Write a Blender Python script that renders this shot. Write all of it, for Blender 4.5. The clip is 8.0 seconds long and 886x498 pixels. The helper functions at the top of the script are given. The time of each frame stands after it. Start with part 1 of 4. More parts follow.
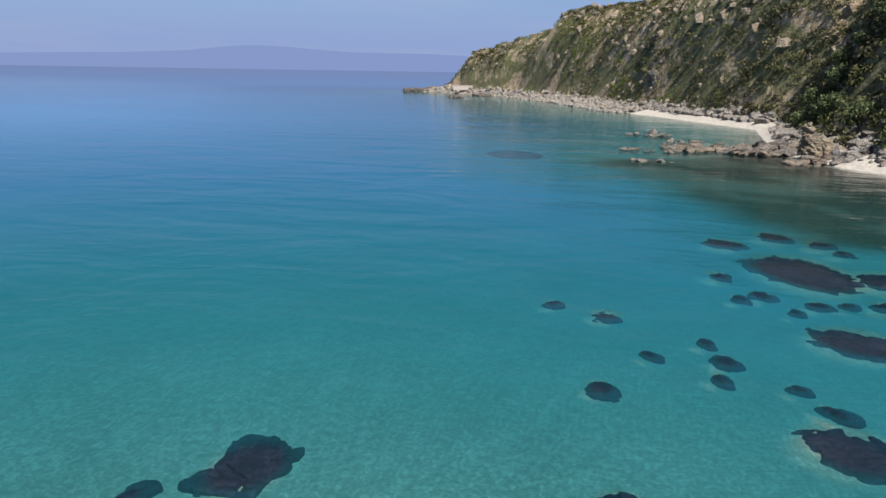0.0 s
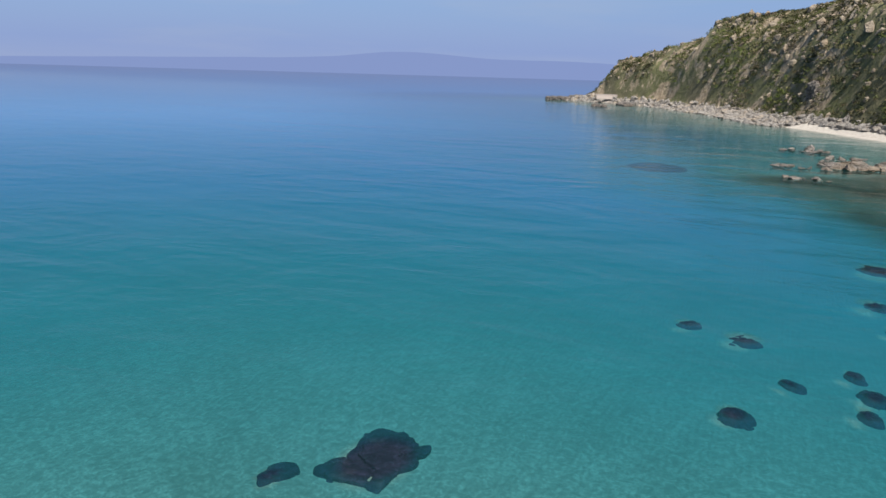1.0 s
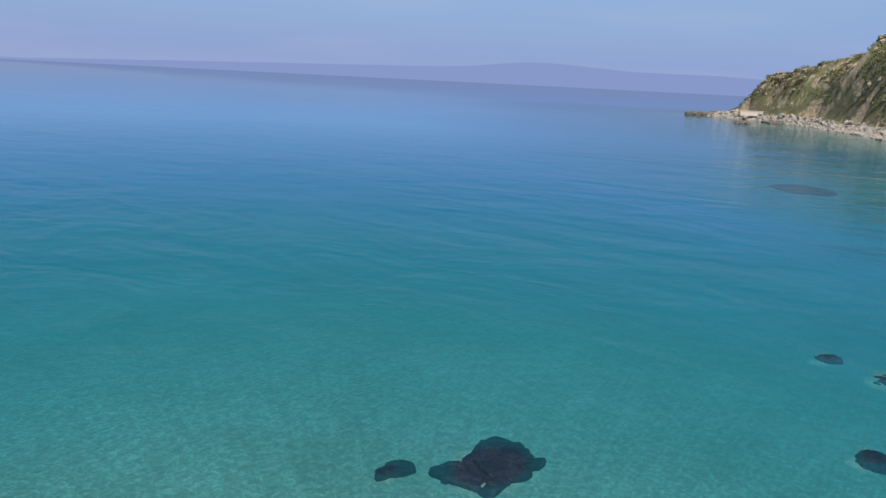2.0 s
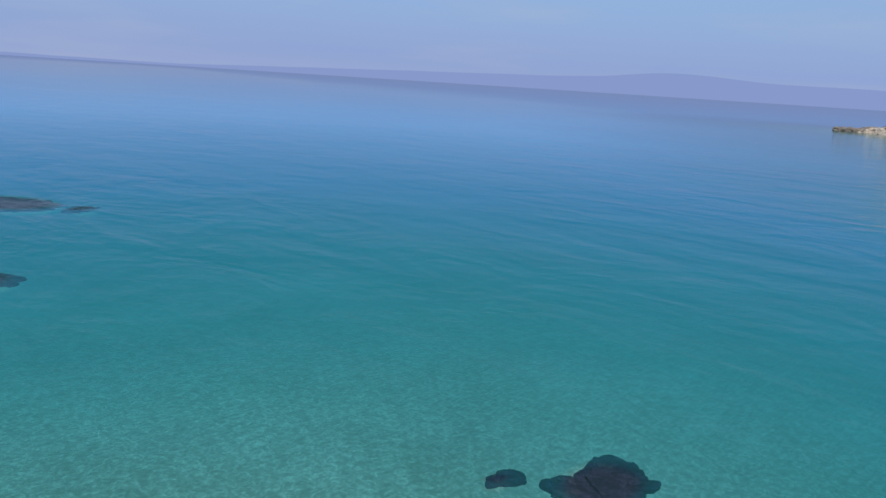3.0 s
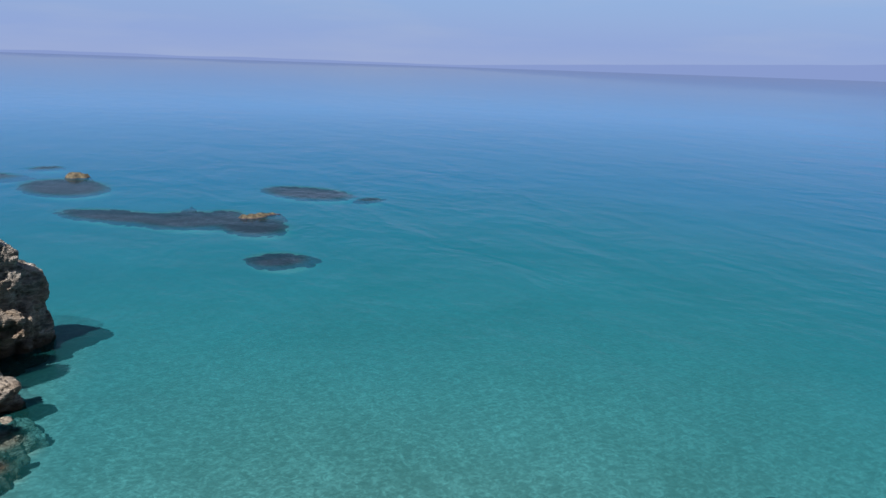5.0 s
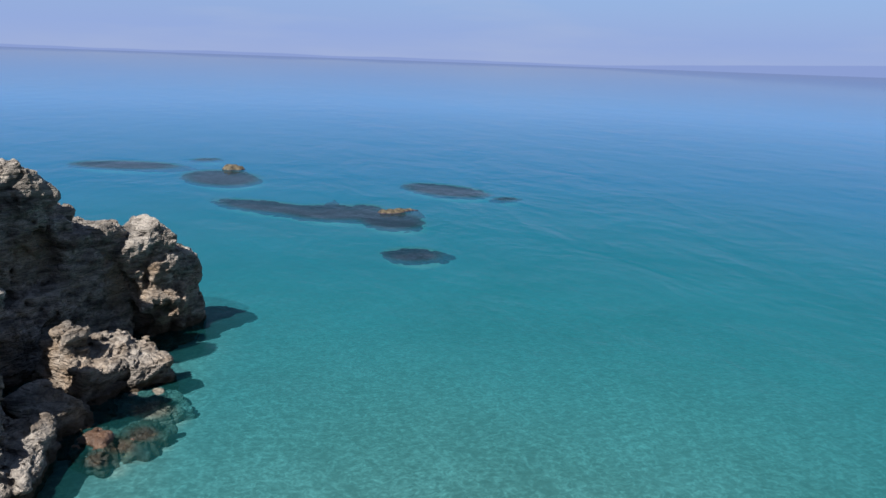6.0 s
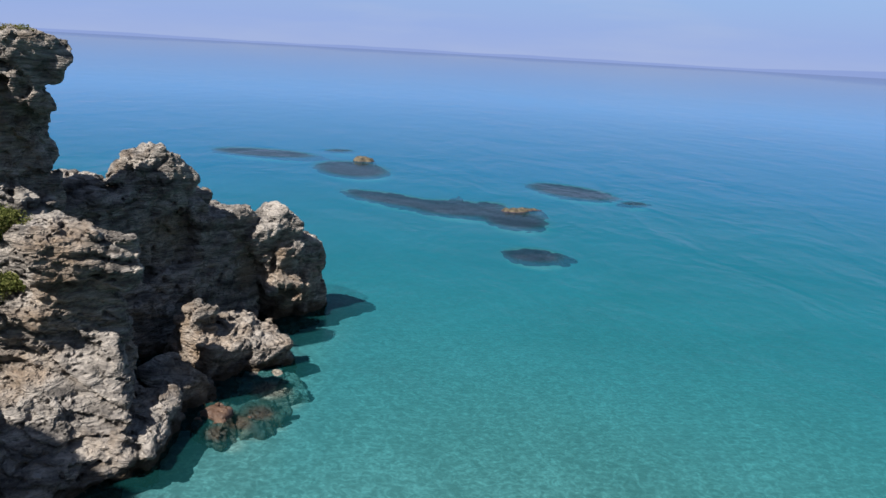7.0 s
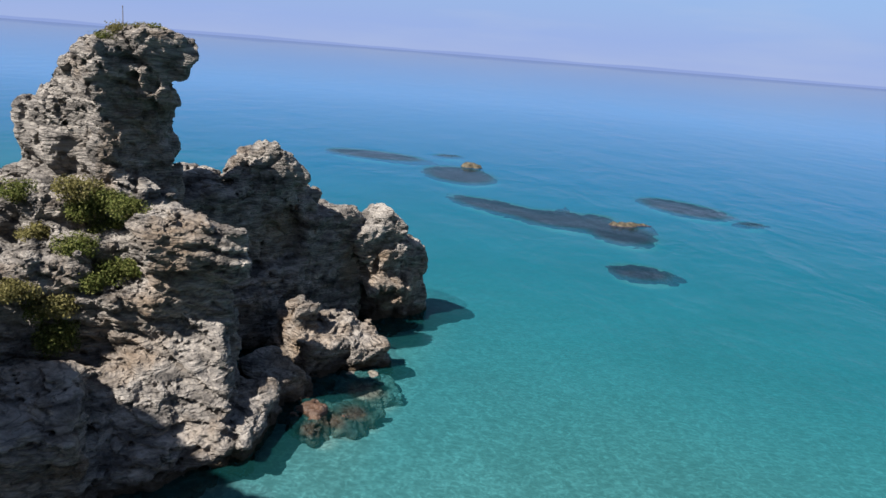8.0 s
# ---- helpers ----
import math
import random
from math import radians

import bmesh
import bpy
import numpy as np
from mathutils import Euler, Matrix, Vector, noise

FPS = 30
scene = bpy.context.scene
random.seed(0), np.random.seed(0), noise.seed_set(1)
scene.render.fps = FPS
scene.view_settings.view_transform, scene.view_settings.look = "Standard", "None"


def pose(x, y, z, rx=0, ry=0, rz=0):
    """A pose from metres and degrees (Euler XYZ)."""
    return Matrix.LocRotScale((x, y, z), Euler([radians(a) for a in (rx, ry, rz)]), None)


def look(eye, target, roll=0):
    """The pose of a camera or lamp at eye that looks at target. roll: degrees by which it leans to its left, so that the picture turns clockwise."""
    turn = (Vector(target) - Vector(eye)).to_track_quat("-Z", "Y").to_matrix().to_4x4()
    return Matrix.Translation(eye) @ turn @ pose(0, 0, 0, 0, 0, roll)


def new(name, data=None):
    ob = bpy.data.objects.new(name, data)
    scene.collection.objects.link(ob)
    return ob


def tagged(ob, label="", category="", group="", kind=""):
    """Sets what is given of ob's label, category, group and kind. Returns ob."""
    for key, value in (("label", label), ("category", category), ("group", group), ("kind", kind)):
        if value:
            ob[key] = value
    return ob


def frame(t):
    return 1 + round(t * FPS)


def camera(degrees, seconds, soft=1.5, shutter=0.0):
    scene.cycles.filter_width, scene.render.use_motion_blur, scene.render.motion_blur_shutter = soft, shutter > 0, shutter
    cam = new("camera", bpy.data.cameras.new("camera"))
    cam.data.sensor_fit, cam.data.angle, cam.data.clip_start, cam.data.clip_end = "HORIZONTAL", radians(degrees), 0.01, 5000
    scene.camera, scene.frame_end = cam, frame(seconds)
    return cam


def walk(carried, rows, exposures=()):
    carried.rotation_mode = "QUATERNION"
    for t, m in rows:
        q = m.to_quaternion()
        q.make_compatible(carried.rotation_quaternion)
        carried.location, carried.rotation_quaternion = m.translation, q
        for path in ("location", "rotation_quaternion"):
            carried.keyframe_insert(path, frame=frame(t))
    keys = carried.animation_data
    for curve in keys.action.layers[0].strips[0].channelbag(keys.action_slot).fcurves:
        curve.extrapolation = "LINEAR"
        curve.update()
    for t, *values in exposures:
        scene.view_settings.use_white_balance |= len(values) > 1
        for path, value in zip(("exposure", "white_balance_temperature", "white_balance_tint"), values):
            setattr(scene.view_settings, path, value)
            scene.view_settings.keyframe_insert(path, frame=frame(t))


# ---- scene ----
cam = camera(60.04, 8.0)
PATH = [
    (0, (-0.155, 0.615, 11.648), (-20.114, 95.933, -11.072), 0.96),
    (0.5, (-0.096, 0.317, 11.775), (-28.634, 93.467, -10.777), 1.21),
    (1, (0.000, 0.069, 11.886), (-36.650, 90.412, -10.362), 1.68),
    (1.5, (0.021, -0.067, 11.936), (-44.226, 86.899, -9.956), 2.31),
    (3, (0.254, -0.409, 12.058), (-63.846, 73.292, -9.369), 3.64),
    (3.5, (0.235, -0.381, 12.185), (-69.809, 67.657, -9.370), 3.67),
    (4, (0.253, -0.335, 12.189), (-75.242, 61.355, -10.056), 3.19),
    (4.5, (0.268, -0.294, 12.122), (-80.377, 54.206, -10.815), 2.43),
    (6, (0.146, -0.111, 11.960), (-91.993, 30.500, -11.986), 2.03),
    (6.5, (-0.006, 0.006, 11.935), (-94.297, 22.740, -12.403), 2.60),
    (7, (-0.190, 0.092, 11.941), (-95.848, 15.194, -12.989), 3.23),
    (7.5, (-0.402, 0.136, 11.917), (-96.868, 7.869, -13.269), 3.85),
    (8, (-0.602, 0.131, 11.888), (-97.436, 1.881, -13.013), 4.61),
]
walk(cam, [(t, look(eye, target, roll)) for t, eye, target, roll in PATH], exposures=[(0, 0.97, 6400, 10), (3.5, 0.98, 6300, 10), (6.5, 1.14, 6250, 10), (8, 1.23, 6250, 10)])


# world: clear spring sky, sun behind the shore
SUN_EL, SUN_AZ = 49.0, 146.0
world = bpy.data.worlds.new("sky")
scene.world = world
world.use_nodes = True
wn = world.node_tree
wn.nodes.clear()
sky = wn.nodes.new("ShaderNodeTexSky")
sky.sky_type, sky.sun_disc = "NISHITA", False
sky.sun_elevation, sky.sun_rotation = radians(SUN_EL), radians(SUN_AZ)
sky.air_density, sky.dust_density, sky.ozone_density = 1.0, 0.6, 2.0
# the lowest band of the sky is thick blue-lavender spring haze
coord = wn.nodes.new("ShaderNodeTexCoord")
split = wn.nodes.new("ShaderNodeSeparateXYZ")
wn.links.new(coord.outputs["Generated"], split.inputs[0])
haze = wn.nodes.new("ShaderNodeValToRGB")
for pos, col in ((0.0, (3.2, 3.95, 6.3)), (0.09, (2.25, 3.6, 6.8))):
    e = haze.color_ramp.elements[0 if pos == 0 else 1]
    e.position, e.color = pos, (*col, 1)
wn.links.new(split.outputs[2], haze.inputs[0])
veil = wn.nodes.new("ShaderNodeMapRange")
veil.inputs[1].default_value, veil.inputs[2].default_value = 0.03, 0.26
veil.inputs[3].default_value, veil.inputs[4].default_value = 1.0, 0.0
wn.links.new(split.outputs[2], veil.inputs[0])
tint = wn.nodes.new("ShaderNodeMix")
tint.data_type, tint.blend_type = "RGBA", "MIX"
wn.links.new(veil.outputs[0], tint.inputs[0])
wn.links.new(haze.outputs[0], tint.inputs[7])
stretch = wn.nodes.new("ShaderNodeMapping")
stretch.inputs["Scale"].default_value = (2.2, 2.2, 16.0)
wisp = wn.nodes.new("ShaderNodeTexNoise")
wisp.inputs["Scale"].default_value, wisp.inputs["Detail"].default_value = 1.6, 5.0
faint = wn.nodes.new("ShaderNodeMapRange")
faint.inputs[1].default_value, faint.inputs[2].default_value = 0.5, 0.8
faint.inputs[3].default_value, faint.inputs[4].default_value = 0.0, 0.45
cloud = wn.nodes.new("ShaderNodeMix")
cloud.data_type = "RGBA"
cloud.inputs[7].default_value = (4.1, 4.7, 6.2, 1)
wn.links.new(coord.outputs["Generated"], stretch.inputs[0])
wn.links.new(stretch.outputs[0], wisp.inputs[0])
wn.links.new(wisp.outputs[0], faint.inputs[0])
wn.links.new(faint.outputs[0], cloud.inputs[0])
wn.links.new(tint.outputs[2], cloud.inputs[6])
back = wn.nodes.new("ShaderNodeBackground")
back.inputs[1].default_value = 0.05
wout = wn.nodes.new("ShaderNodeOutputWorld")
wn.links.new(sky.outputs[0], tint.inputs[6])
wn.links.new(cloud.outputs[2], back.inputs[0])
wn.links.new(back.outputs[0], wout.inputs[0])

sun = new("sun", bpy.data.lights.new("sun", "SUN"))
sun.data.energy, sun.data.angle, sun.data.color = 5.0, radians(0.55), (1.0, 0.94, 0.85)
sun_dir = Vector((math.sin(radians(SUN_AZ)) * math.cos(radians(SUN_EL)), math.cos(radians(SUN_AZ)) * math.cos(radians(SUN_EL)), math.sin(radians(SUN_EL))))
sun.matrix_world = look(sun_dir * 200, (0, 0, 0))


# ---- materials ----
def nodes_of(name):
    m = bpy.data.materials.new(name)
    m.use_nodes = True
    m.node_tree.nodes.clear()
    return m, m.node_tree


def N(nt, kind, **kw):
    """A node; keys in_X / in_0 set or link inputs, other keys set attributes."""
    n = nt.nodes.new(kind)
    if "operation" in kw:
        n.operation, n.use_clamp = kw["operation"], kw.get("use_clamp", False)
    if "feature" in kw:
        n.feature = kw["feature"]
    if "data_type" in kw:
        n.data_type, n.blend_type = kw["data_type"], kw["blend_type"]
    if "attribute_name" in kw:
        n.attribute_name = kw["attribute_name"]
    for key, value in kw.items():
        if key.startswith("in_"):
            slot = key[3:]
            s = n.inputs[int(slot)] if slot.isdigit() else n.inputs[slot.replace("_", " ")]
            if isinstance(value, bpy.types.NodeSocket):
                nt.links.new(value, s)
            else:
                s.default_value = value
    return n


def ramp(nt, fac, stops, interp="LINEAR"):
    n = N(nt, "ShaderNodeValToRGB", in_0=fac)
    n.color_ramp.interpolation = interp
    while len(n.color_ramp.elements) < len(stops):
        n.color_ramp.elements.new(0.5)
    for e, (p, c) in zip(n.color_ramp.elements, stops):
        e.position = p
        e.color = (c, c, c, 1) if isinstance(c, (int, float)) else (*c, 1)
    return n.outputs[0]


def noise_tex(nt, vec, scale, detail=6, rough=0.55, distort=0.0):
    return N(nt, "ShaderNodeTexNoise", in_Vector=vec, in_Scale=scale, in_Detail=detail, in_Roughness=rough, in_Distortion=distort).outputs[0]


def mixc(nt, fac, a, b, mode="MIX"):
    n = N(nt, "ShaderNodeMix", data_type="RGBA", blend_type=mode)
    for slot, v in ((0, fac), (6, a), (7, b)):
        if isinstance(v, bpy.types.NodeSocket):
            nt.links.new(v, n.inputs[slot])
        else:
            n.inputs[slot].default_value = v if slot == 0 else (*v, 1)
    return n.outputs[2]


def maths(nt, op, a, b=0.0, clamp=False):
    return N(nt, "ShaderNodeMath", operation=op, use_clamp=clamp, in_0=a, in_1=b).outputs[0]


def place_of(nt):
    return N(nt, "ShaderNodeNewGeometry").outputs["Position"]


def mapped(nt, vec, scale=(1, 1, 1), rot=(0, 0, 0)):
    return N(nt, "ShaderNodeMapping", in_Vector=vec, in_Scale=scale, in_Rotation=rot).outputs[0]


def finish(nt, color, rough=0.9, bump=None, strength=0.5, distance=0.05, spec=0.3):
    b = N(nt, "ShaderNodeBsdfPrincipled", in_Roughness=rough)
    b.inputs["Specular IOR Level"].default_value = spec
    if isinstance(color, bpy.types.NodeSocket):
        nt.links.new(color, b.inputs["Base Color"])
    else:
        b.inputs["Base Color"].default_value = (*color, 1)
    if bump is not None:
        bp = N(nt, "ShaderNodeBump", in_Height=bump, in_Strength=strength, in_Distance=distance)
        nt.links.new(bp.outputs[0], b.inputs["Normal"])
    N(nt, "ShaderNodeOutputMaterial", in_0=b.outputs[0])


def rock_material(name, pale, mid, dark, ochre, dip=0.35, tide=True, grain=1.0):
    m, nt = nodes_of(name)
    p = place_of(nt)
    layered = mapped(nt, p, (0.7 * grain, 0.7 * grain, 3.0 * grain), (dip, -0.15, 0.4))
    big = noise_tex(nt, p, 0.35 * grain, 5)
    lay = noise_tex(nt, layered, 1.3, 9, 0.62, 0.35)
    fine = noise_tex(nt, p, 7.0 * grain, 8, 0.7)
    warped = mixc(nt, 0.35, layered, N(nt, "ShaderNodeTexNoise", in_Vector=layered, in_Scale=1.1, in_Detail=4).outputs[1])
    cracks = N(nt, "ShaderNodeTexVoronoi", feature="DISTANCE_TO_EDGE", in_Vector=warped, in_Scale=0.9).outputs[0]
    crack = ramp(nt, cracks, [(0.0, 0.0), (0.035, 1.0)])
    pits = noise_tex(nt, p, 2.6 * grain, 9, 0.72, 0.5)
    grit = noise_tex(nt, p, 16.0 * grain, 6, 0.75)
    c = ramp(nt, lay, [(0.29, dark), (0.42, mid), (0.60, pale)])
    c = mixc(nt, ramp(nt, big, [(0.5, 0.0), (0.68, 0.6)]), c, ochre)
    c = mixc(nt, ramp(nt, pits, [(0.34, 0.45), (0.42, 0.0)]), c, dark)
    c = mixc(nt, ramp(nt, fine, [(0.35, 0.0), (0.7, 1.0)]), mixc(nt, 1.0, c, (0.72, 0.72, 0.74), "MULTIPLY"), c)
    c = mixc(nt, ramp(nt, grit, [(0.55, 0.0), (0.75, 0.35)]), c, pale)
    seams = N(nt, "ShaderNodeTexVoronoi", feature="DISTANCE_TO_EDGE", in_Vector=mapped(nt, warped, (1.0, 1.0, 2.2)), in_Scale=1.5).outputs[0]
    joints = N(nt, "ShaderNodeTexVoronoi", feature="DISTANCE_TO_EDGE", in_Vector=warped, in_Scale=5.0).outputs[0]
    c = mixc(nt, ramp(nt, cracks, [(0.0, 0.4), (0.03, 0.0)]), c, dark)
    c = mixc(nt, ramp(nt, seams, [(0.0, 0.4), (0.04, 0.0)]), c, dark)
    c = mixc(nt, ramp(nt, joints, [(0.0, 0.15), (0.06, 0.0)]), c, dark)
    if tide:
        z = N(nt, "ShaderNodeSeparateXYZ", in_0=p).outputs[2]
        zz = maths(nt, "ADD", z, maths(nt, "MULTIPLY", noise_tex(nt, p, 1.6, 4), 1.1))
        c = mixc(nt, ramp(nt, maths(nt, "MULTIPLY", zz, 0.5), [(0.34, 1.0), (0.55, 0.0)]), c, (0.062, 0.043, 0.026))
    chip = N(nt, "ShaderNodeTexVoronoi", in_Vector=warped, in_Scale=4.5).outputs[0]
    chip.node.distance = "MANHATTAN"
    chip2 = N(nt, "ShaderNodeTexVoronoi", in_Vector=warped, in_Scale=11.0).outputs[0]
    chip2.node.distance = "MANHATTAN"
    lay = maths(nt, "ADD", lay, maths(nt, "ADD", maths(nt, "MULTIPLY", chip, -0.4), maths(nt, "MULTIPLY", chip2, -0.22)))
    hgt = maths(nt, "ADD", maths(nt, "MULTIPLY", lay, 1.0), maths(nt, "ADD", maths(nt, "MULTIPLY", pits, 0.25), maths(nt, "MULTIPLY", crack, 0.16)))
    hgt = maths(nt, "ADD", hgt, maths(nt, "ADD", maths(nt, "MULTIPLY", fine, 0.8), maths(nt, "MULTIPLY", grit, 0.4)))
    hgt = maths(nt, "ADD", hgt, maths(nt, "ADD", maths(nt, "MULTIPLY", ramp(nt, seams, [(0.0, 0.0), (0.12, 1.0)]), 0.3), maths(nt, "MULTIPLY", ramp(nt, joints, [(0.0, 0.0), (0.16, 1.0)]), 0.12)))
    finish(nt, c, 0.92, hgt, 1.0, 0.2 / grain)
    return m


ROCK = rock_material("weathered_schist", (0.45, 0.403, 0.352), (0.175, 0.155, 0.136), (0.038, 0.034, 0.032), (0.30, 0.20, 0.115))
PALE_STONE = rock_material("pale_shore_stone", (0.35, 0.325, 0.295), (0.23, 0.21, 0.188), (0.085, 0.075, 0.066), (0.40, 0.31, 0.21), tide=False, grain=0.6)
OCHRE_ROCK = rock_material("ochre_rock", (0.38, 0.325, 0.25), (0.26, 0.215, 0.16), (0.10, 0.08, 0.06), (0.33, 0.235, 0.14), tide=False, grain=0.45)
SHORE_ROCK = rock_material("shore_rock", (0.27, 0.24, 0.21), (0.145, 0.127, 0.11), (0.045, 0.039, 0.034), (0.34, 0.25, 0.16), tide=False, grain=0.45)

SKERRY_ROCK = rock_material("dark_skerry_rock", (0.19, 0.17, 0.155), (0.10, 0.09, 0.083), (0.035, 0.031, 0.03), (0.16, 0.12, 0.085), tide=False, grain=0.45)


def reef_material():
    m, nt = nodes_of("weedy_reef_rock")
    p = place_of(nt)
    a = noise_tex(nt, p, 0.9, 8, 0.65)
    c = ramp(nt, a, [(0.3, (0.012, 0.007, 0.022)), (0.55, (0.024, 0.013, 0.036)), (0.75, (0.055, 0.032, 0.045))])
    z = N(nt, "ShaderNodeSeparateXYZ", in_0=p).outputs[2]
    zz = maths(nt, "ADD", z, maths(nt, "MULTIPLY", a, 0.3))
    c = mixc(nt, ramp(nt, zz, [(0.14, 0.0), (0.22, 1.0)]), c, ramp(nt, noise_tex(nt, p, 3.0), [(0.35, (0.025, 0.021, 0.015)), (0.7, (0.13, 0.105, 0.065))]))
    finish(nt, c, 0.8, noise_tex(nt, p, 5.0, 8, 0.7), 0.8, 0.12)
    return m


REEF = reef_material()


def wet_material():
    m, nt = nodes_of("wet_brown_weed_rock")
    p = place_of(nt)
    c = ramp(nt, noise_tex(nt, p, 2.2, 8, 0.65), [(0.3, (0.025, 0.014, 0.009)), (0.55, (0.07, 0.036, 0.02)), (0.78, (0.17, 0.11, 0.065))])
    finish(nt, c, 0.45, noise_tex(nt, p, 7.0, 8, 0.7), 0.8, 0.1, 0.5)
    return m


WET = wet_material()
SLAB = rock_material("pale_wet_slab", (0.36, 0.32, 0.26), (0.24, 0.21, 0.165), (0.08, 0.065, 0.05), (0.27, 0.20, 0.12), tide=False)


def sand_material(name, a, b, weed_and_reflection=False):
    m, nt = nodes_of(name)
    p = place_of(nt)
    n1 = noise_tex(nt, p, 0.12, 6, 0.6)
    n2 = noise_tex(nt, p, 2.5, 8, 0.7)
    c = mixc(nt, ramp(nt, n1, [(0.35, 0.0), (0.7, 1.0)]), a, b)
    c = mixc(nt, ramp(nt, n2, [(0.35, 0.0), (0.65, 1.0)]), mixc(nt, 1.0, c, (0.86, 0.86, 0.86), "MULTIPLY"), c)
    if weed_and_reflection:
        # weed colour, darkened also for the cape's reflection on the water
        c = mixc(nt, N(nt, "ShaderNodeAttribute", attribute_name="weed_and_reflection").outputs["Fac"], c, ramp(nt, n2, [(0.3, (0.012, 0.012, 0.010)), (0.7, (0.05, 0.04, 0.028))]))
    w = N(nt, "ShaderNodeTexWave", in_Vector=p, in_Scale=1.2, in_Distortion=6.0, in_Detail=3.0).outputs[1]
    finish(nt, c, 0.95, maths(nt, "ADD", maths(nt, "MULTIPLY", w, 0.35), n2), 0.35, 0.05)
    return m


SEABED = sand_material("pale_seabed_sand", (0.235, 0.222, 0.185), (0.275, 0.262, 0.222), True)
BEACH = sand_material("white_beach_sand", (0.40, 0.37, 0.335), (0.48, 0.45, 0.41))


def water_material():
    m, nt = nodes_of("clear_sea_water")
    p = place_of(nt)
    deep = N(nt, "ShaderNodeAttribute", attribute_name="depth").outputs["Fac"]
    # ripples at three sizes, weaker on the smooth water offshore
    amp = N(nt, "ShaderNodeAttribute", attribute_name="ripple").outputs["Fac"]
    r0 = noise_tex(nt, mapped(nt, p, (0.6, 1.0, 1.0), (0, 0, 0.6)), 0.16, 3, 0.55, 0.5)
    r1 = noise_tex(nt, mapped(nt, p, (0.7, 1.0, 1.0), (0, 0, 0.4)), 0.55, 3, 0.6, 0.4)
    r2 = noise_tex(nt, mapped(nt, p, (0.6, 1.0, 1.0), (0, 0, 0.2)), 2.6, 3, 0.6, 0.3)
    calm = ramp(nt, noise_tex(nt, mapped(nt, p, (0.4, 1, 1), (0, 0, 0.3)), 0.03, 4), [(0.35, 0.35), (0.65, 1.0)])
    hgt = maths(nt, "ADD", maths(nt, "MULTIPLY", r0, 4.0), maths(nt, "ADD", r1, maths(nt, "MULTIPLY", r2, 0.25)))
    hgt = maths(nt, "MULTIPLY", hgt, maths(nt, "MULTIPLY", calm, amp))
    bump = N(nt, "ShaderNodeBump", in_Height=hgt, in_Strength=0.32, in_Distance=0.3)
    # ripple-focused light, painted as broken brighter flecks in what the surface lets through
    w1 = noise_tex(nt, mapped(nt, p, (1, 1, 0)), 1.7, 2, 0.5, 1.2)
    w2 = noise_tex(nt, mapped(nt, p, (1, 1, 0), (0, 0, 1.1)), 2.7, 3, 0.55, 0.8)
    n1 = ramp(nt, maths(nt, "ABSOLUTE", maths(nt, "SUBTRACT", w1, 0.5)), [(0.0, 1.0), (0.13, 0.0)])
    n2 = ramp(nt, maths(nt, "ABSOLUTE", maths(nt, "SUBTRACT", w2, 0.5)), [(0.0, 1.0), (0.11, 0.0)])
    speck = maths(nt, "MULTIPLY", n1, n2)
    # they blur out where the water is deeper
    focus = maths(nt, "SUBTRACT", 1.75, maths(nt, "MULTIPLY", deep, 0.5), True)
    painted_caustics = maths(nt, "ADD", maths(nt, "MULTIPLY", maths(nt, "ADD", maths(nt, "MULTIPLY", speck, 0.36), maths(nt, "MULTIPLY", n1, 0.02)), focus), maths(nt, "SUBTRACT", 0.715, maths(nt, "MULTIPLY", focus, 0.065)), True)
    # absorption of red, then green, with depth
    chan = []
    for k in (0.46, 0.085, 0.014):
        chan.append(maths(nt, "EXPONENT", maths(nt, "MULTIPLY", deep, -k)))
    tr = N(nt, "ShaderNodeCombineColor", in_0=chan[0], in_1=chan[1], in_2=chan[2]).outputs[0]
    clear = N(nt, "ShaderNodeBsdfTransparent", in_0=mixc(nt, 1.0, tr, painted_caustics, "MULTIPLY"))
    body_c = ramp(nt, maths(nt, "MULTIPLY", deep, 0.07), [(0.12, (0.03, 0.22, 0.22)), (0.42, (0.010, 0.205, 0.42)), (1.0, (0.06, 0.285, 0.60))])
    body = N(nt, "ShaderNodeBsdfDiffuse", in_0=body_c)
    s = maths(nt, "SUBTRACT", 1.0, maths(nt, "EXPONENT", maths(nt, "MULTIPLY", deep, -0.044)))
    inside = N(nt, "ShaderNodeMixShader", in_0=s, in_1=clear.outputs[0], in_2=body.outputs[0])
    gloss = N(nt, "ShaderNodeBsdfGlossy", in_Roughness=maths(nt, "MULTIPLY", amp, 0.05), in_Normal=bump.outputs[0])
    fr = N(nt, "ShaderNodeFresnel", in_0=1.33, in_1=bump.outputs[0])
    mix = N(nt, "ShaderNodeMixShader", in_0=maths(nt, "POWER", fr.outputs[0], 1.55), in_1=inside.outputs[0], in_2=gloss.outputs[0])
    N(nt, "ShaderNodeOutputMaterial", in_0=mix.outputs[0])
    return m


WATER = water_material()


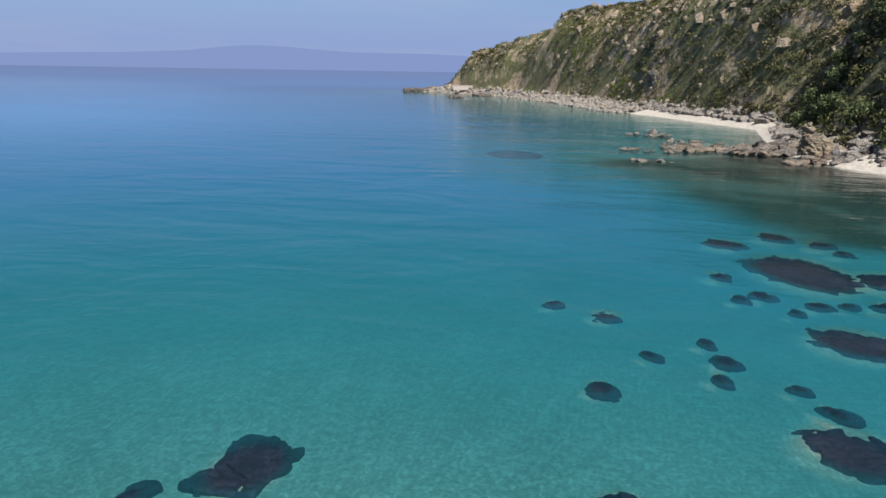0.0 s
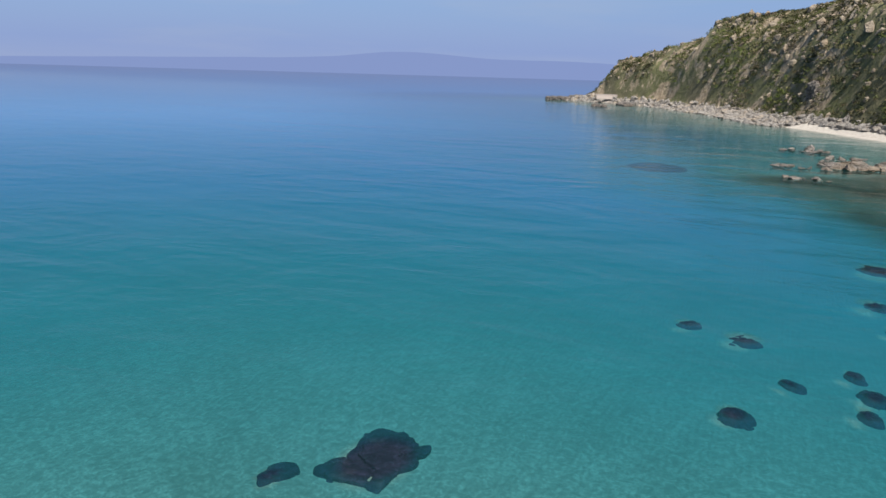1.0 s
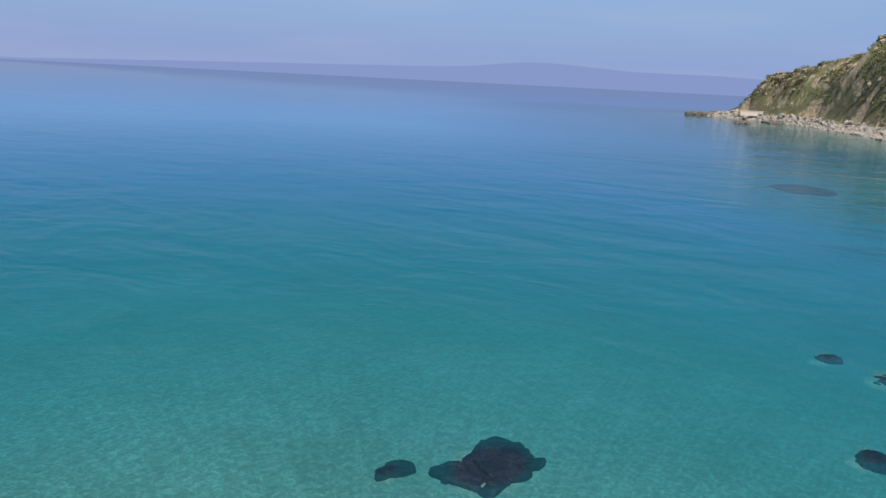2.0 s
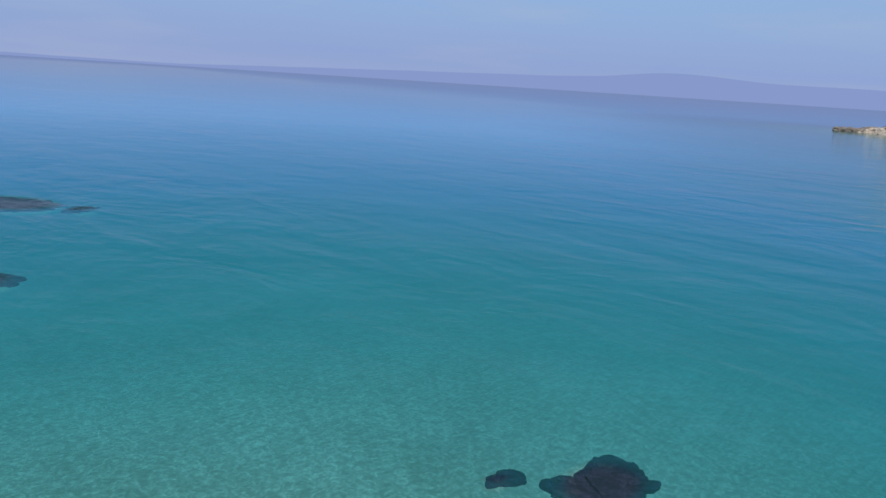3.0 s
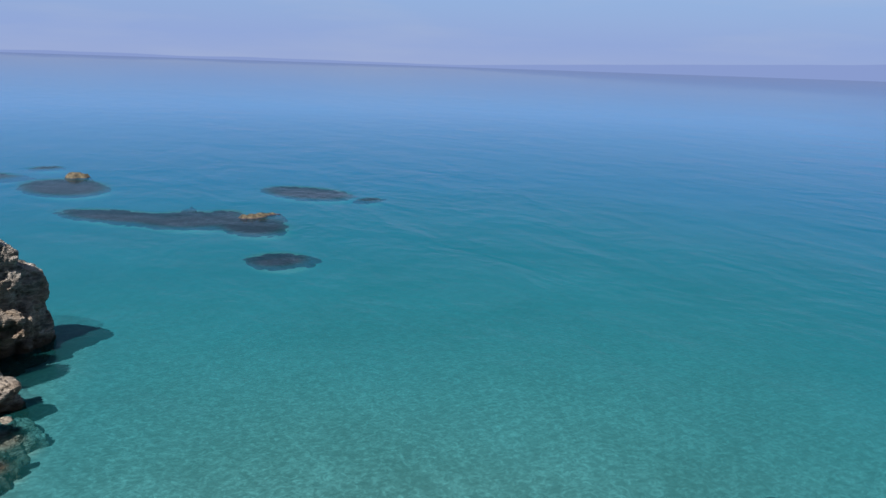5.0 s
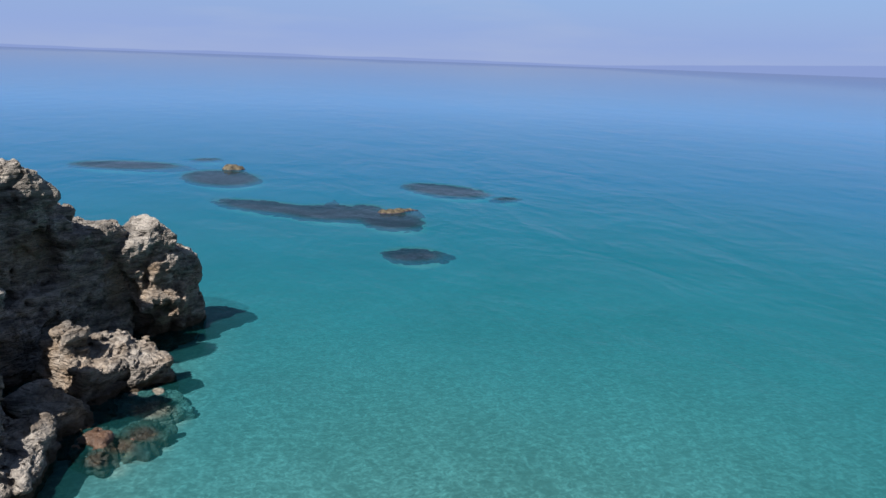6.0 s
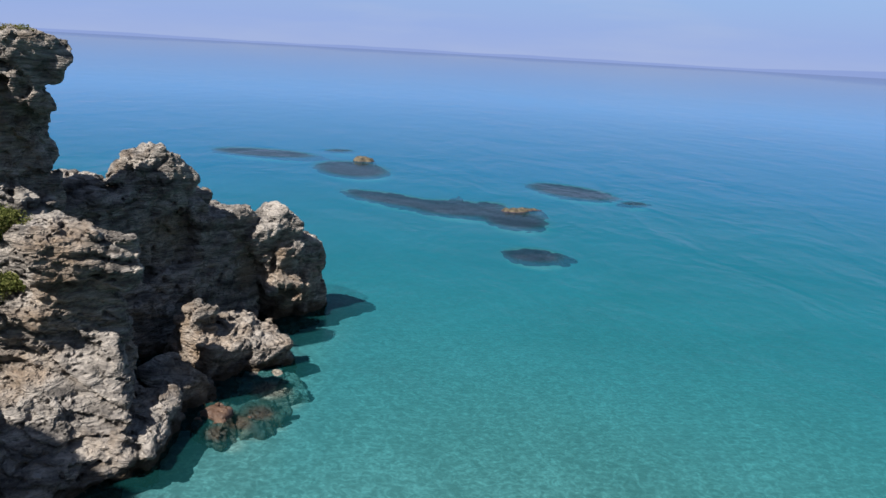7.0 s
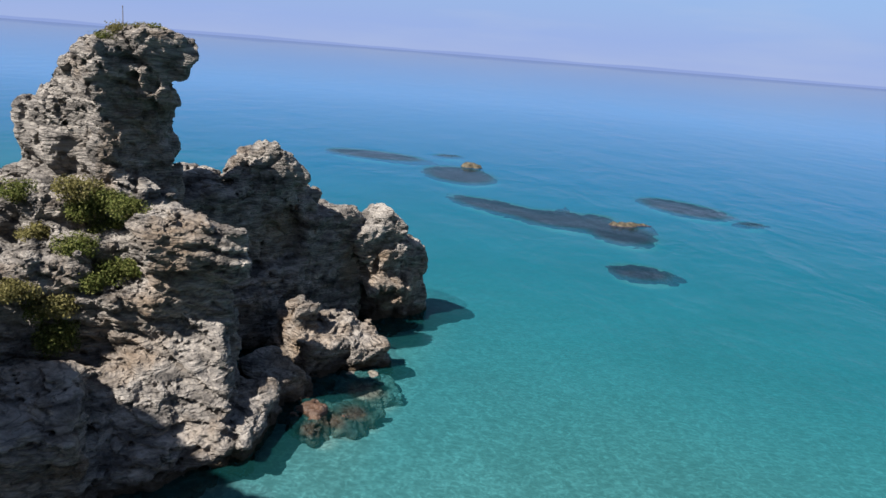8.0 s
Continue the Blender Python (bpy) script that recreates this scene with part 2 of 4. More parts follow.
def hill_material():
    m, nt = nodes_of("scrub_hillside")
    g = N(nt, "ShaderNodeNewGeometry")
    p = g.outputs["Position"]
    z = N(nt, "ShaderNodeSeparateXYZ", in_0=p).outputs[2]
    a = noise_tex(nt, p, 0.035, 6, 0.6)
    b = noise_tex(nt, p, 0.28, 8, 0.68)
    f = noise_tex(nt, p, 1.6, 6, 0.7)
    c = mixc(nt, ramp(nt, a, [(0.42, 0.0), (0.58, 1.0)]), (0.085, 0.078, 0.046), (0.12, 0.12, 0.052))
    c = mixc(nt, ramp(nt, b, [(0.5, 0.0), (0.7, 0.8)]), c, (0.21, 0.175, 0.115))
    c = mixc(nt, ramp(nt, f, [(0.35, 0.7), (0.55, 0.0)]), c, (0.065, 0.065, 0.03))
    bare = noise_tex(nt, p, 0.075, 5, 0.65, 0.4)
    steep = ramp(nt, maths(nt, "ADD", bare, maths(nt, "MULTIPLY", b, 0.25)), [(0.62, 0.0), (0.68, 1.0)])
    rockc = ramp(nt, noise_tex(nt, p, 0.5, 8, 0.7), [(0.3, (0.11, 0.085, 0.06)), (0.52, (0.29, 0.225, 0.15)), (0.72, (0.43, 0.36, 0.27))])
    c = mixc(nt, steep, c, rockc)
    zz = maths(nt, "ADD", z, maths(nt, "MULTIPLY", b, 1.8))
    c = mixc(nt, ramp(nt, maths(nt, "MULTIPLY", zz, 0.2), [(0.58, 1.0), (0.74, 0.0)]), c, ramp(nt, f, [(0.3, (0.30, 0.27, 0.235)), (0.7, (0.46, 0.425, 0.38))]))
    finish(nt, c, 0.95, maths(nt, "ADD", b, maths(nt, "MULTIPLY", f, 0.4)), 0.8, 0.8)
    return m


HILL = hill_material()


def leaf_material(name, a, b, c, patches=False):
    m, nt = nodes_of(name)
    g = N(nt, "ShaderNodeNewGeometry")
    col = ramp(nt, g.outputs["Random Per Island"], [(0.0, a), (0.55, b), (1.0, c)])
    if patches:
        # stands of fresh green and of dark heath, tens of metres wide
        green = noise_tex(nt, g.outputs["Position"], 0.030, 4, 0.6, 0.4)
        heath = noise_tex(nt, mapped(nt, g.outputs["Position"], (1, 1, 1.6), (0.7, 0.2, 1.0)), 0.042, 4, 0.6, 0.4)
        col = mixc(nt, ramp(nt, green, [(0.48, 0.0), (0.60, 0.75)]), col, mixc(nt, 1.0, col, (1.0, 1.22, 0.68), "MULTIPLY"))
        col = mixc(nt, ramp(nt, heath, [(0.45, 0.0), (0.55, 0.85)]), col, mixc(nt, 1.0, col, (0.52, 0.50, 0.55), "MULTIPLY"))
    d = N(nt, "ShaderNodeBsdfDiffuse", in_0=col)
    t = N(nt, "ShaderNodeBsdfTranslucent", in_0=col)
    mx = N(nt, "ShaderNodeMixShader", in_0=0.3, in_1=d.outputs[0], in_2=t.outputs[0])
    N(nt, "ShaderNodeOutputMaterial", in_0=mx.outputs[0])
    return m


SCRUB = leaf_material("scrub_leaves", (0.045, 0.05, 0.026), (0.09, 0.092, 0.047), (0.18, 0.16, 0.095), True)
SCRUB_GREEN = leaf_material("green_scrub_leaves", (0.055, 0.07, 0.027), (0.105, 0.12, 0.046), (0.18, 0.185, 0.09), True)
SCRUB_BROWN = leaf_material("brown_scrub_leaves", (0.075, 0.062, 0.038), (0.14, 0.115, 0.07), (0.25, 0.21, 0.135), True)
SHRUB_LEAF = leaf_material("shrub_leaves", (0.04, 0.052, 0.016), (0.09, 0.105, 0.03), (0.2, 0.2, 0.07))
TREE_LEAF = leaf_material("tree_leaves", (0.045, 0.065, 0.03), (0.085, 0.11, 0.05), (0.2, 0.22, 0.12))
DRY = leaf_material("dry_grass", (0.09, 0.08, 0.03), (0.15, 0.135, 0.05), (0.24, 0.21, 0.095))


def plain(name, color, rough=0.7, metal=0.0):
    m, nt = nodes_of(name)
    p = place_of(nt)
    c = mixc(nt, noise_tex(nt, p, 6.0, 5), tuple(v * 0.75 for v in color), color)
    finish(nt, c, rough)
    m.node_tree.nodes["Principled BSDF"].inputs["Metallic"].default_value = metal
    return m


BARK = plain("grey_bark", (0.13, 0.10, 0.07), 0.95)
PLASTER = plain("pale_weathered_plaster", (0.36, 0.31, 0.28), 0.9)
POLE = plain("weathered_pole", (0.16, 0.14, 0.13), 0.6)


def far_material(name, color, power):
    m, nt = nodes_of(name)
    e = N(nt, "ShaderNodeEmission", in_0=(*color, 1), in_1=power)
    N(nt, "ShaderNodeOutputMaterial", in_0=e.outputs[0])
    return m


# haze of the air over the far hills, put into an evenly glowing colour
FAR = far_material("far_hills_haze_glow", (0.124, 0.162, 0.292), 1.0)


# ---- shapes ----
TABLE = np.random.RandomState(7).rand(64, 64, 64).astype(np.float32)


def vnoise(x, y, z):
    """Smooth lattice noise, 0 to 1, on arrays."""
    xi, yi, zi = np.floor(x).astype(np.int32), np.floor(y).astype(np.int32), np.floor(z).astype(np.int32)
    fx, fy, fz = x - xi, y - yi, z - zi
    fx, fy, fz = fx * fx * (3 - 2 * fx), fy * fy * (3 - 2 * fy), fz * fz * (3 - 2 * fz)
    x0, y0, z0 = xi & 63, yi & 63, zi & 63
    x1, y1, z1 = (xi + 1) & 63, (yi + 1) & 63, (zi + 1) & 63
    a = TABLE[x0, y0, z0] * (1 - fx) + TABLE[x1, y0, z0] * fx
    b = TABLE[x0, y1, z0] * (1 - fx) + TABLE[x1, y1, z0] * fx
    c = TABLE[x0, y0, z1] * (1 - fx) + TABLE[x1, y0, z1] * fx
    d = TABLE[x0, y1, z1] * (1 - fx) + TABLE[x1, y1, z1] * fx
    a, c = a * (1 - fy) + b * fy, c * (1 - fy) + d * fy
    return a * (1 - fz) + c * fz


def fbm(x, y, z, octaves=4, gain=0.5):
    out, amp, tot = 0.0, 1.0, 0.0
    for o in range(octaves):
        out = out + amp * vnoise(x + 17.3 * o, y + 5.1 * o, z + 9.7 * o)
        tot += amp
        amp *= gain
        x, y, z = x * 2.03, y * 2.03, z * 2.03
    return out / tot


def facets(x, y, z, seed):
    """Tilted flat facets of cells, as broken rock has them; also how near a crack is."""
    ci = [np.floor(v).astype(np.int32) for v in (x, y, z)]
    best = np.full(x.shape, 9.0, np.float32)
    second = np.full(x.shape, 9.0, np.float32)
    val = np.zeros(x.shape, np.float32)
    for i in (-1, 0, 1):
        for j in (-1, 0, 1):
            for k in (-1, 0, 1):
                a, b, c = ci[0] + i, ci[1] + j, ci[2] + k
                r0, r1, r2 = TABLE[(a + seed) & 63, b & 63, c & 63], TABLE[a & 63, (b + seed + 7) & 63, c & 63], TABLE[a & 63, b & 63, (c + seed + 13) & 63]
                dx, dy, dz = x - a - r0, y - b - r1, z - c - r2
                d = dx * dx + dy * dy + dz * dz
                v = (r1 - 0.5) * dx + (r2 - 0.5) * dy + (r0 - 0.5) * dz + 0.45 * (TABLE[(a + 5) & 63, (b + 3) & 63, c & 63] - 0.5)
                closer = d < best
                second = np.where(closer, best, np.minimum(second, d))
                val = np.where(closer, v, val)
                best = np.where(closer, d, best)
    return val, np.sqrt(second) - np.sqrt(best)


def sstep(a, b, x):
    t = np.clip((x - a) / (b - a), 0, 1)
    return t * t * (3 - 2 * t)


def mesh_of(name, verts, faces, smooth=False):
    me = bpy.data.meshes.new(name)
    verts, faces = np.asarray(verts, np.float32), np.asarray(faces, np.int32)
    k = faces.shape[1]
    me.vertices.add(len(verts))
    me.vertices.foreach_set("co", verts.ravel())
    me.loops.add(faces.size)
    me.loops.foreach_set("vertex_index", faces.ravel())
    me.polygons.add(len(faces))
    me.polygons.foreach_set("loop_start", np.arange(0, faces.size, k, dtype=np.int32))
    me.polygons.foreach_set("loop_total", np.full(len(faces), k, np.int32))
    me.polygons.foreach_set("use_smooth", np.full(len(faces), smooth, bool))
    me.update(calc_edges=True)
    me.validate()
    return me


def put(name, me, material, parent=None, label="", category="", group="", kind=""):
    ob = new(name, me)
    me.materials.clear()
    me.materials.append(material)
    if parent is not None:
        ob.parent = parent
    return tagged(ob, label, category, group, kind)


def nets(F, origin, h):
    """A closed skin of quads where the field F changes sign."""
    s = F < 0
    c = [s[i:s.shape[0] - 1 + i, j:s.shape[1] - 1 + j, k:s.shape[2] - 1 + k] for i in (0, 1) for j in (0, 1) for k in (0, 1)]
    mixed = np.any(c, axis=0) & ~np.all(c, axis=0)
    cells = np.argwhere(mixed)
    idx = np.full(mixed.shape, -1, np.int32)
    idx[mixed] = np.arange(len(cells))
    pos, cnt = np.zeros((len(cells), 3), np.float32), np.zeros(len(cells), np.float32)
    for axis in range(3):
        step = np.eye(3, dtype=int)[axis]
        others = [a for a in range(3) if a != axis]
        for u in (0, 1):
            for v in (0, 1):
                off = np.zeros(3, int)
                off[others[0]], off[others[1]] = u, v
                A = F[tuple((cells + off).T)]
                B = F[tuple((cells + off + step).T)]
                cross = (A < 0) != (B < 0)
                t = np.where(cross, A / np.where(cross, A - B, 1), 0)
                q = np.tile(off.astype(np.float32), (len(cells), 1))
                q[:, axis] += t
                pos[cross] += q[cross]
                cnt[cross] += 1
    verts = (cells + pos / cnt[:, None]) * h + np.asarray(origin, np.float32)
    quads = []
    for axis in range(3):
        o1, o2 = (axis + 1) % 3, (axis + 2) % 3
        lo = [slice(None)] * 3
        hi = [slice(None)] * 3
        lo[axis], hi[axis] = slice(0, -1), slice(1, None)
        ch = s[tuple(lo)] != s[tuple(hi)]
        e = np.argwhere(ch)
        n = np.array(mixed.shape)
        e = e[(e[:, o1] > 0) & (e[:, o2] > 0) & (e[:, o1] < n[o1]) & (e[:, o2] < n[o2])]
        ring = []
        for d1, d2 in ((-1, -1), (0, -1), (0, 0), (-1, 0)):
            f = e.copy()
            f[:, o1] += d1
            f[:, o2] += d2
            ring.append(idx[tuple(f.T)])
        q = np.stack(ring, 1)
        flip = ~s[tuple(e.T)]
        q[flip] = q[flip][:, ::-1]
        quads.append(q)
    return verts, np.concatenate(quads)


def main_body(verts, quads):
    """Leaves out loose crumbs that hang on to nothing."""
    lab = np.arange(len(verts))
    for _ in range(600):
        low = lab[quads].min(1)
        before = lab.copy()
        for k in range(4):
            np.minimum.at(lab, quads[:, k], low)
        lab = lab[lab]
        if (lab == before).all():
            break
    ids, count = np.unique(lab, return_counts=True)
    keep = lab == ids[count.argmax()]
    renum = np.cumsum(keep) - 1
    return verts[keep], renum[quads[keep[quads].all(1)]]


def solid(prims, h, rough=(0.5, 0.22, 0.2), seed=0.0, blend=0.5, dip=(0.25, -0.1), floor_z=-5.0, pad=0.9, flat=0.85, chips=False, ledge=0.4, trim=0.0, cut=1.0):
    """A craggy rock body. prims: (kind, centre, half sizes, turns in degrees); kind 'e' ellipsoid, 'b' rounded block, '-' a hollow."""
    tight_lo, tight_hi = [], []
    for k, c, r, a in prims:
        if k != "-":
            m = np.abs(np.array(Euler([radians(v) for v in a]).to_matrix()))
            ext = m @ np.array(r)
            tight_lo.append(np.array(c) - ext)
            tight_hi.append(np.array(c) + ext)
    lo, hi = np.min(tight_lo, 0) - pad, np.max(tight_hi, 0) + pad
    lo[2] = max(lo[2], floor_z)
    n = np.ceil((hi - lo) / h).astype(int) + 1
    X, Y, Z = np.meshgrid(*(lo[i] + h * np.arange(n[i], dtype=np.float32) for i in range(3)), indexing="ij")
    X, Y, Z = X.astype(np.float32), Y.astype(np.float32), Z.astype(np.float32)
    F = None
    for k, c, r, a in prims:
        m = np.array(Euler([radians(v) for v in a]).to_matrix(), np.float32).T
        dx, dy, dz = X - np.float32(c[0]), Y - np.float32(c[1]), Z - np.float32(c[2])
        q = [m[i, 0] * dx + m[i, 1] * dy + m[i, 2] * dz for i in range(3)]
        if k != "e":
            rr = 0.25 * min(r)
            w = [np.abs(q[i]) - np.float32(r[i] - rr) for i in range(3)]
            d = np.sqrt(sum(np.maximum(v, 0) ** 2 for v in w)) + np.minimum(np.maximum(np.maximum(w[0], w[1]), w[2]), 0) - rr
        else:
            g = np.sqrt(sum((q[i] / np.float32(r[i])) ** 2 for i in range(3)))
            d = (g - 1) * np.float32(np.mean(sorted(r)[:2]))
        if F is None:
            F = d
        elif k == "-":
            F = np.maximum(F, -d)
        else:
            t = np.clip(0.5 + 0.5 * (F - d) / blend, 0, 1)
            F = F * (1 - t) + d * t - blend * t * (1 - t)
    a1, a2, a3 = rough
    near = np.abs(F) < 0.3 + 1.2 * (a1 + a3) + 1.6 * a2
    x, y, z = X[near] + seed * 13.1, Y[near] + seed * 7.7, Z[near] + seed * 3.3
    zz = z + dip[0] * x + dip[1] * y + 1.2 * (vnoise(x / 3.1, y / 3.1, z / 3.1) - 0.5)
    big = fbm(x / 2.6, y / 2.6, z / 2.6, 3) - 0.5
    lay = fbm(x * 0.33, y * 0.33, zz * 1.9, 3) - 0.5
    fr = (zz * 1.7 + 1.5 * vnoise(x / 1.4, y / 1.4, zz / 1.4)) % 1.0
    fr2 = (zz * 3.2 + 1.3 * vnoise(x / 0.7 + 9, y / 0.7, zz / 0.7)) % 1.0
    part = F[near] + (2.0 * a1 * big + a3 * (1.2 * lay + ledge * (0.55 * (fr - 0.5) + 0.3 * (fr2 - 0.5)))).astype(np.float32)
    thin = np.abs(part) < 0.1 + 2.2 * a2
    x, y, zz = x[thin], y[thin], zz[thin]
    v1, c1 = facets(x / 1.5, y / 1.5, zz / (1.5 * flat), 3)
    v2, c2 = facets(x / 0.62, y / 0.62, zz / (0.62 * flat), 19)
    v3 = facets(x / 0.3, y / 0.3, zz / (0.3 * flat), 31)[0] if chips else 0.0
    fine = fbm(x / 0.5, y / 0.5, zz / 0.4, 3) - 0.5
    part[thin] += (a2 * (2.6 * v1 + 2.2 * v2 + 1.8 * v3 + 0.25 * fine) + cut * a2 * (0.7 * np.clip(0.1 - c1, 0, 1) / 0.1 + 0.4 * np.clip(0.12 - c2, 0, 1) / 0.12)).astype(np.float32)
    F[near] = part
    if trim:
        wide = F
        for axis in range(3):
            wide = 0.2 * (wide + np.roll(wide, 1, axis) + np.roll(wide, -1, axis) + np.roll(wide, 2, axis) + np.roll(wide, -2, axis))
        F = np.maximum(F, wide - trim * h)
    F[:, :, 0] = np.abs(F[:, :, 0]) + 0.01
    F[0], F[-1] = np.abs(F[0]) + 0.01, np.abs(F[-1]) + 0.01
    F[:, 0], F[:, -1] = np.abs(F[:, 0]) + 0.01, np.abs(F[:, -1]) + 0.01
    return main_body(*nets(F, lo, h))


def empty(name, at=(0, 0, 0), label="", category="", group=""):
    ob = new(name)
    ob.location = at
    return tagged(ob, label, category, group)


TOPS = []


def top_at(x, y, under=99.0):
    """The height of the headland's rock at (x, y), no higher than under."""
    return max([float(v[(np.abs(v[:, 0] - x) < 0.3) & (np.abs(v[:, 1] - y) < 0.3) & (v[:, 2] < under)][:, 2].max(initial=-1)) for v in TOPS])


def rock_part(name, prims, parent, material=None, h=0.13, label="", **kw):
    v, f = solid(prims, h, trim=0.9, **kw)
    TOPS.append(v)
    return put(name, mesh_of(name, v - np.array(parent.location, np.float32), f), material or ROCK, parent, label)


# ---- coast, sea and seabed ----
# rocks under the water: place, half sizes, turn
BAY_ROCKS = [
    (0.2, 29.6, 0.76, 1.0, 14), (-2.5, 40.5, 0.78, 0.62, 15), (0.3, 39.2, 1.2, 1.2, 15), (4.9, 36.1, 0.42, 0.75, 14), (5.5, 33.8, 0.66, 1.0, 14),
    (5.0, 31.7, 0.42, 0.85, 14), (7.1, 49.1, 1.0, 1.5, 16), (7.6, 44.1, 0.6, 0.8, 15), (8.9, 45.1, 0.8, 1.2, 15), (10.1, 42.2, 0.42, 0.6, 15),
    (11.6, 43.8, 0.83, 1.0, 15), (13.2, 44.2, 0.66, 0.65, 15), (2.3, 33.7, 0.78, 0.32, -56), (7.9, 31.3, 0.66, 0.37, -43), (8.7, 29.3, 1.05, 0.5, -57),
]
OUTER_ROCKS = [(8.8, 59.0, 1.7, 1.8, 16), (12.8, 62.4, 1.35, 1.9, 16), (15.7, 60.4, 1.3, 1.2, 16), (16.6, 57.8, 0.9, 1.1, 16), (15.2, 44.5, 1.0, 1.3, 15), (17.3, 50.1, 2.1, 3.0, 15), (-65.1, 27.6, 0.75, 1.3, 8), (-63.0, 14.0, 1.3, 1.2, 8), (-94.6, 1.5, 1.2, 1.8, 15)]
BROAD_ROCKS = [
    (-10.45, 20.6, 1.35, 1.9, -8), (-13.0, 18.2, 0.8, 0.33, 70), (0.9, 21.4, 1.03, 0.6, 14), (12.7, 51.4, 3.4, 5.5, 16), (12.1, 37.9, 2.8, 2.3, -44), (8.5, 26.4, 1.9, 2.2, 14),
    (-64.3, 5.9, 5.6, 2.2, 47), (-61.3, 10.8, 4.2, 3.4, 70), (-57.3, 14.6, 2.6, 3.4, 96), (-90.6, -7.1, 6.2, 3.4, 69), (-80.5, 2.6, 3.7, 5.6, 102), (-70.6, 23.4, 4.9, 3.2, 31), (-46.6, 13.3, 2.0, 1.9, 93),
]
WASHED = [(-24.9, -2.1, 0.9, 0.8, 30), (-23.5, -3.3, 0.9, 0.7, 10), (-24.3, -2.8, 1.1, 0.7, 40), (-26.7, -1.8, 1.2, 1.1, 20)]

SHORE = [(70, -160), (34, -60), (26, -26), (20, -24), (-8, -25), (-22, -30), (-30, -40), (-38, -80), (-50, -160)]
COAST = [(26, -26), (38, 20), (46, 75), (35, 101), (29.5, 109), (26.5, 120), (26, 138), (28.5, 160), (31, 181), (22, 202), (10, 230), (0, 247), (-18, 303), (-45, 362), (-70, 392), (-98, 420), (-96, 432), (-60, 440), (0, 470), (120, 540)]


def coast_distance(x, y):
    """Metres inland from the waterline, negative at sea."""
    best = np.full(x.shape, 1e9)
    for line in (COAST, SHORE):
        for (x0, y0), (x1, y1) in zip(line[:-1], line[1:]):
            dx, dy = x1 - x0, y1 - y0
            t = np.clip(((x - x0) * dx + (y - y0) * dy) / (dx * dx + dy * dy), 0, 1)
            best = np.minimum(best, np.hypot(x - x0 - t * dx, y - y0 - t * dy))
    inside = np.zeros(x.shape, bool)
    for ring in (COAST + [(400, 560), (400, -26)], SHORE):
        for (x0, y0), (x1, y1) in zip(ring, ring[1:] + ring[:1]):
            if y0 != y1:
                c = ((y0 > y) != (y1 > y)) & (x < (x1 - x0) * (y - y0) / (y1 - y0) + x0)
                inside ^= c
    return np.where(inside, best, -best)


def seabed_depth(x, y):
    d = -coast_distance(x, y)
    r = np.hypot(x + 4, y - 2)
    a = 0.35 + 0.10 * np.maximum(d, 0)
    b = 1.5 + 0.072 * np.maximum(r - 14, 0)
    head = 1.5 + 0.28 * np.hypot(np.maximum(np.abs(x + 27) - 8, 0), np.maximum(np.abs(y + 7) - 5, 0))
    dep = np.minimum(np.minimum(a, b), head)
    dep = dep + 0.5 * (fbm(x / 18, y / 18, x * 0 + 3.3, 3) - 0.5)
    return np.clip(dep, 0.15, 16)


def bed_height(x, y):
    """The sand as the eye meets it: refraction lifts the bottom towards the surface."""
    r = np.hypot(x, y)
    return -np.clip(0.36 * seabed_depth(x, y), 0.1, 0.6 + 0 * r)


def hill_height(x, y):
    d = coast_distance(x, y) + 9 * (fbm(x / 26, y / 26, x * 0 + 1.7, 3) - 0.5) * sstep(4, 20, coast_distance(x, y))
    d = d * (1 + 1.2 * sstep(300, 380, y))
    d = np.where((d > 5) & (y > 60), 5 + (d - 5) * (1 - 0.42 * sstep(235, 150, y)), d)
    top = np.where(y > -10, 3 + 19 * sstep(446, 410, y) + 9 * sstep(412, 366, y) + 7 * sstep(362, 352, y) + 10 * sstep(325, 200, y), 16)
    top = np.where(y > 300, 1.7 + (top - 1.7) * sstep(-95, -70, x), top)
    top = top + 5 * (fbm(x / 40, y / 40, x * 0 + 8.1, 3) - 0.5) * sstep(4, 20, top)
    g = sstep(5, 20, d) * 0.45 + np.clip((d - 7) / 28, 0, 1) ** 0.9 * 0.55
    h = 1.7 * sstep(-1, 6, d) + (top - 1.7) * g + np.clip(d - 45, 0, 120) * 0.05
    crag = fbm(x / 7.5, y / 7.5, h / 3.5, 4) - 0.5
    gully = np.abs(fbm(x / 17, y / 17, x * 0 + 4.4, 3) - 0.5)
    h = h + (2.6 * crag - 0.8 * (0.12 - np.minimum(gully, 0.12)) / 0.12) * sstep(7, 16, d) * sstep(3, 9, top)
    h = h + 0.25 * (fbm(x / 1.9, y / 1.9, x * 0, 3) - 0.5) * sstep(-2, 6, d)
    return np.where(d < 0, -0.25 + 0.09 * np.maximum(d, -40), h - 0.25)


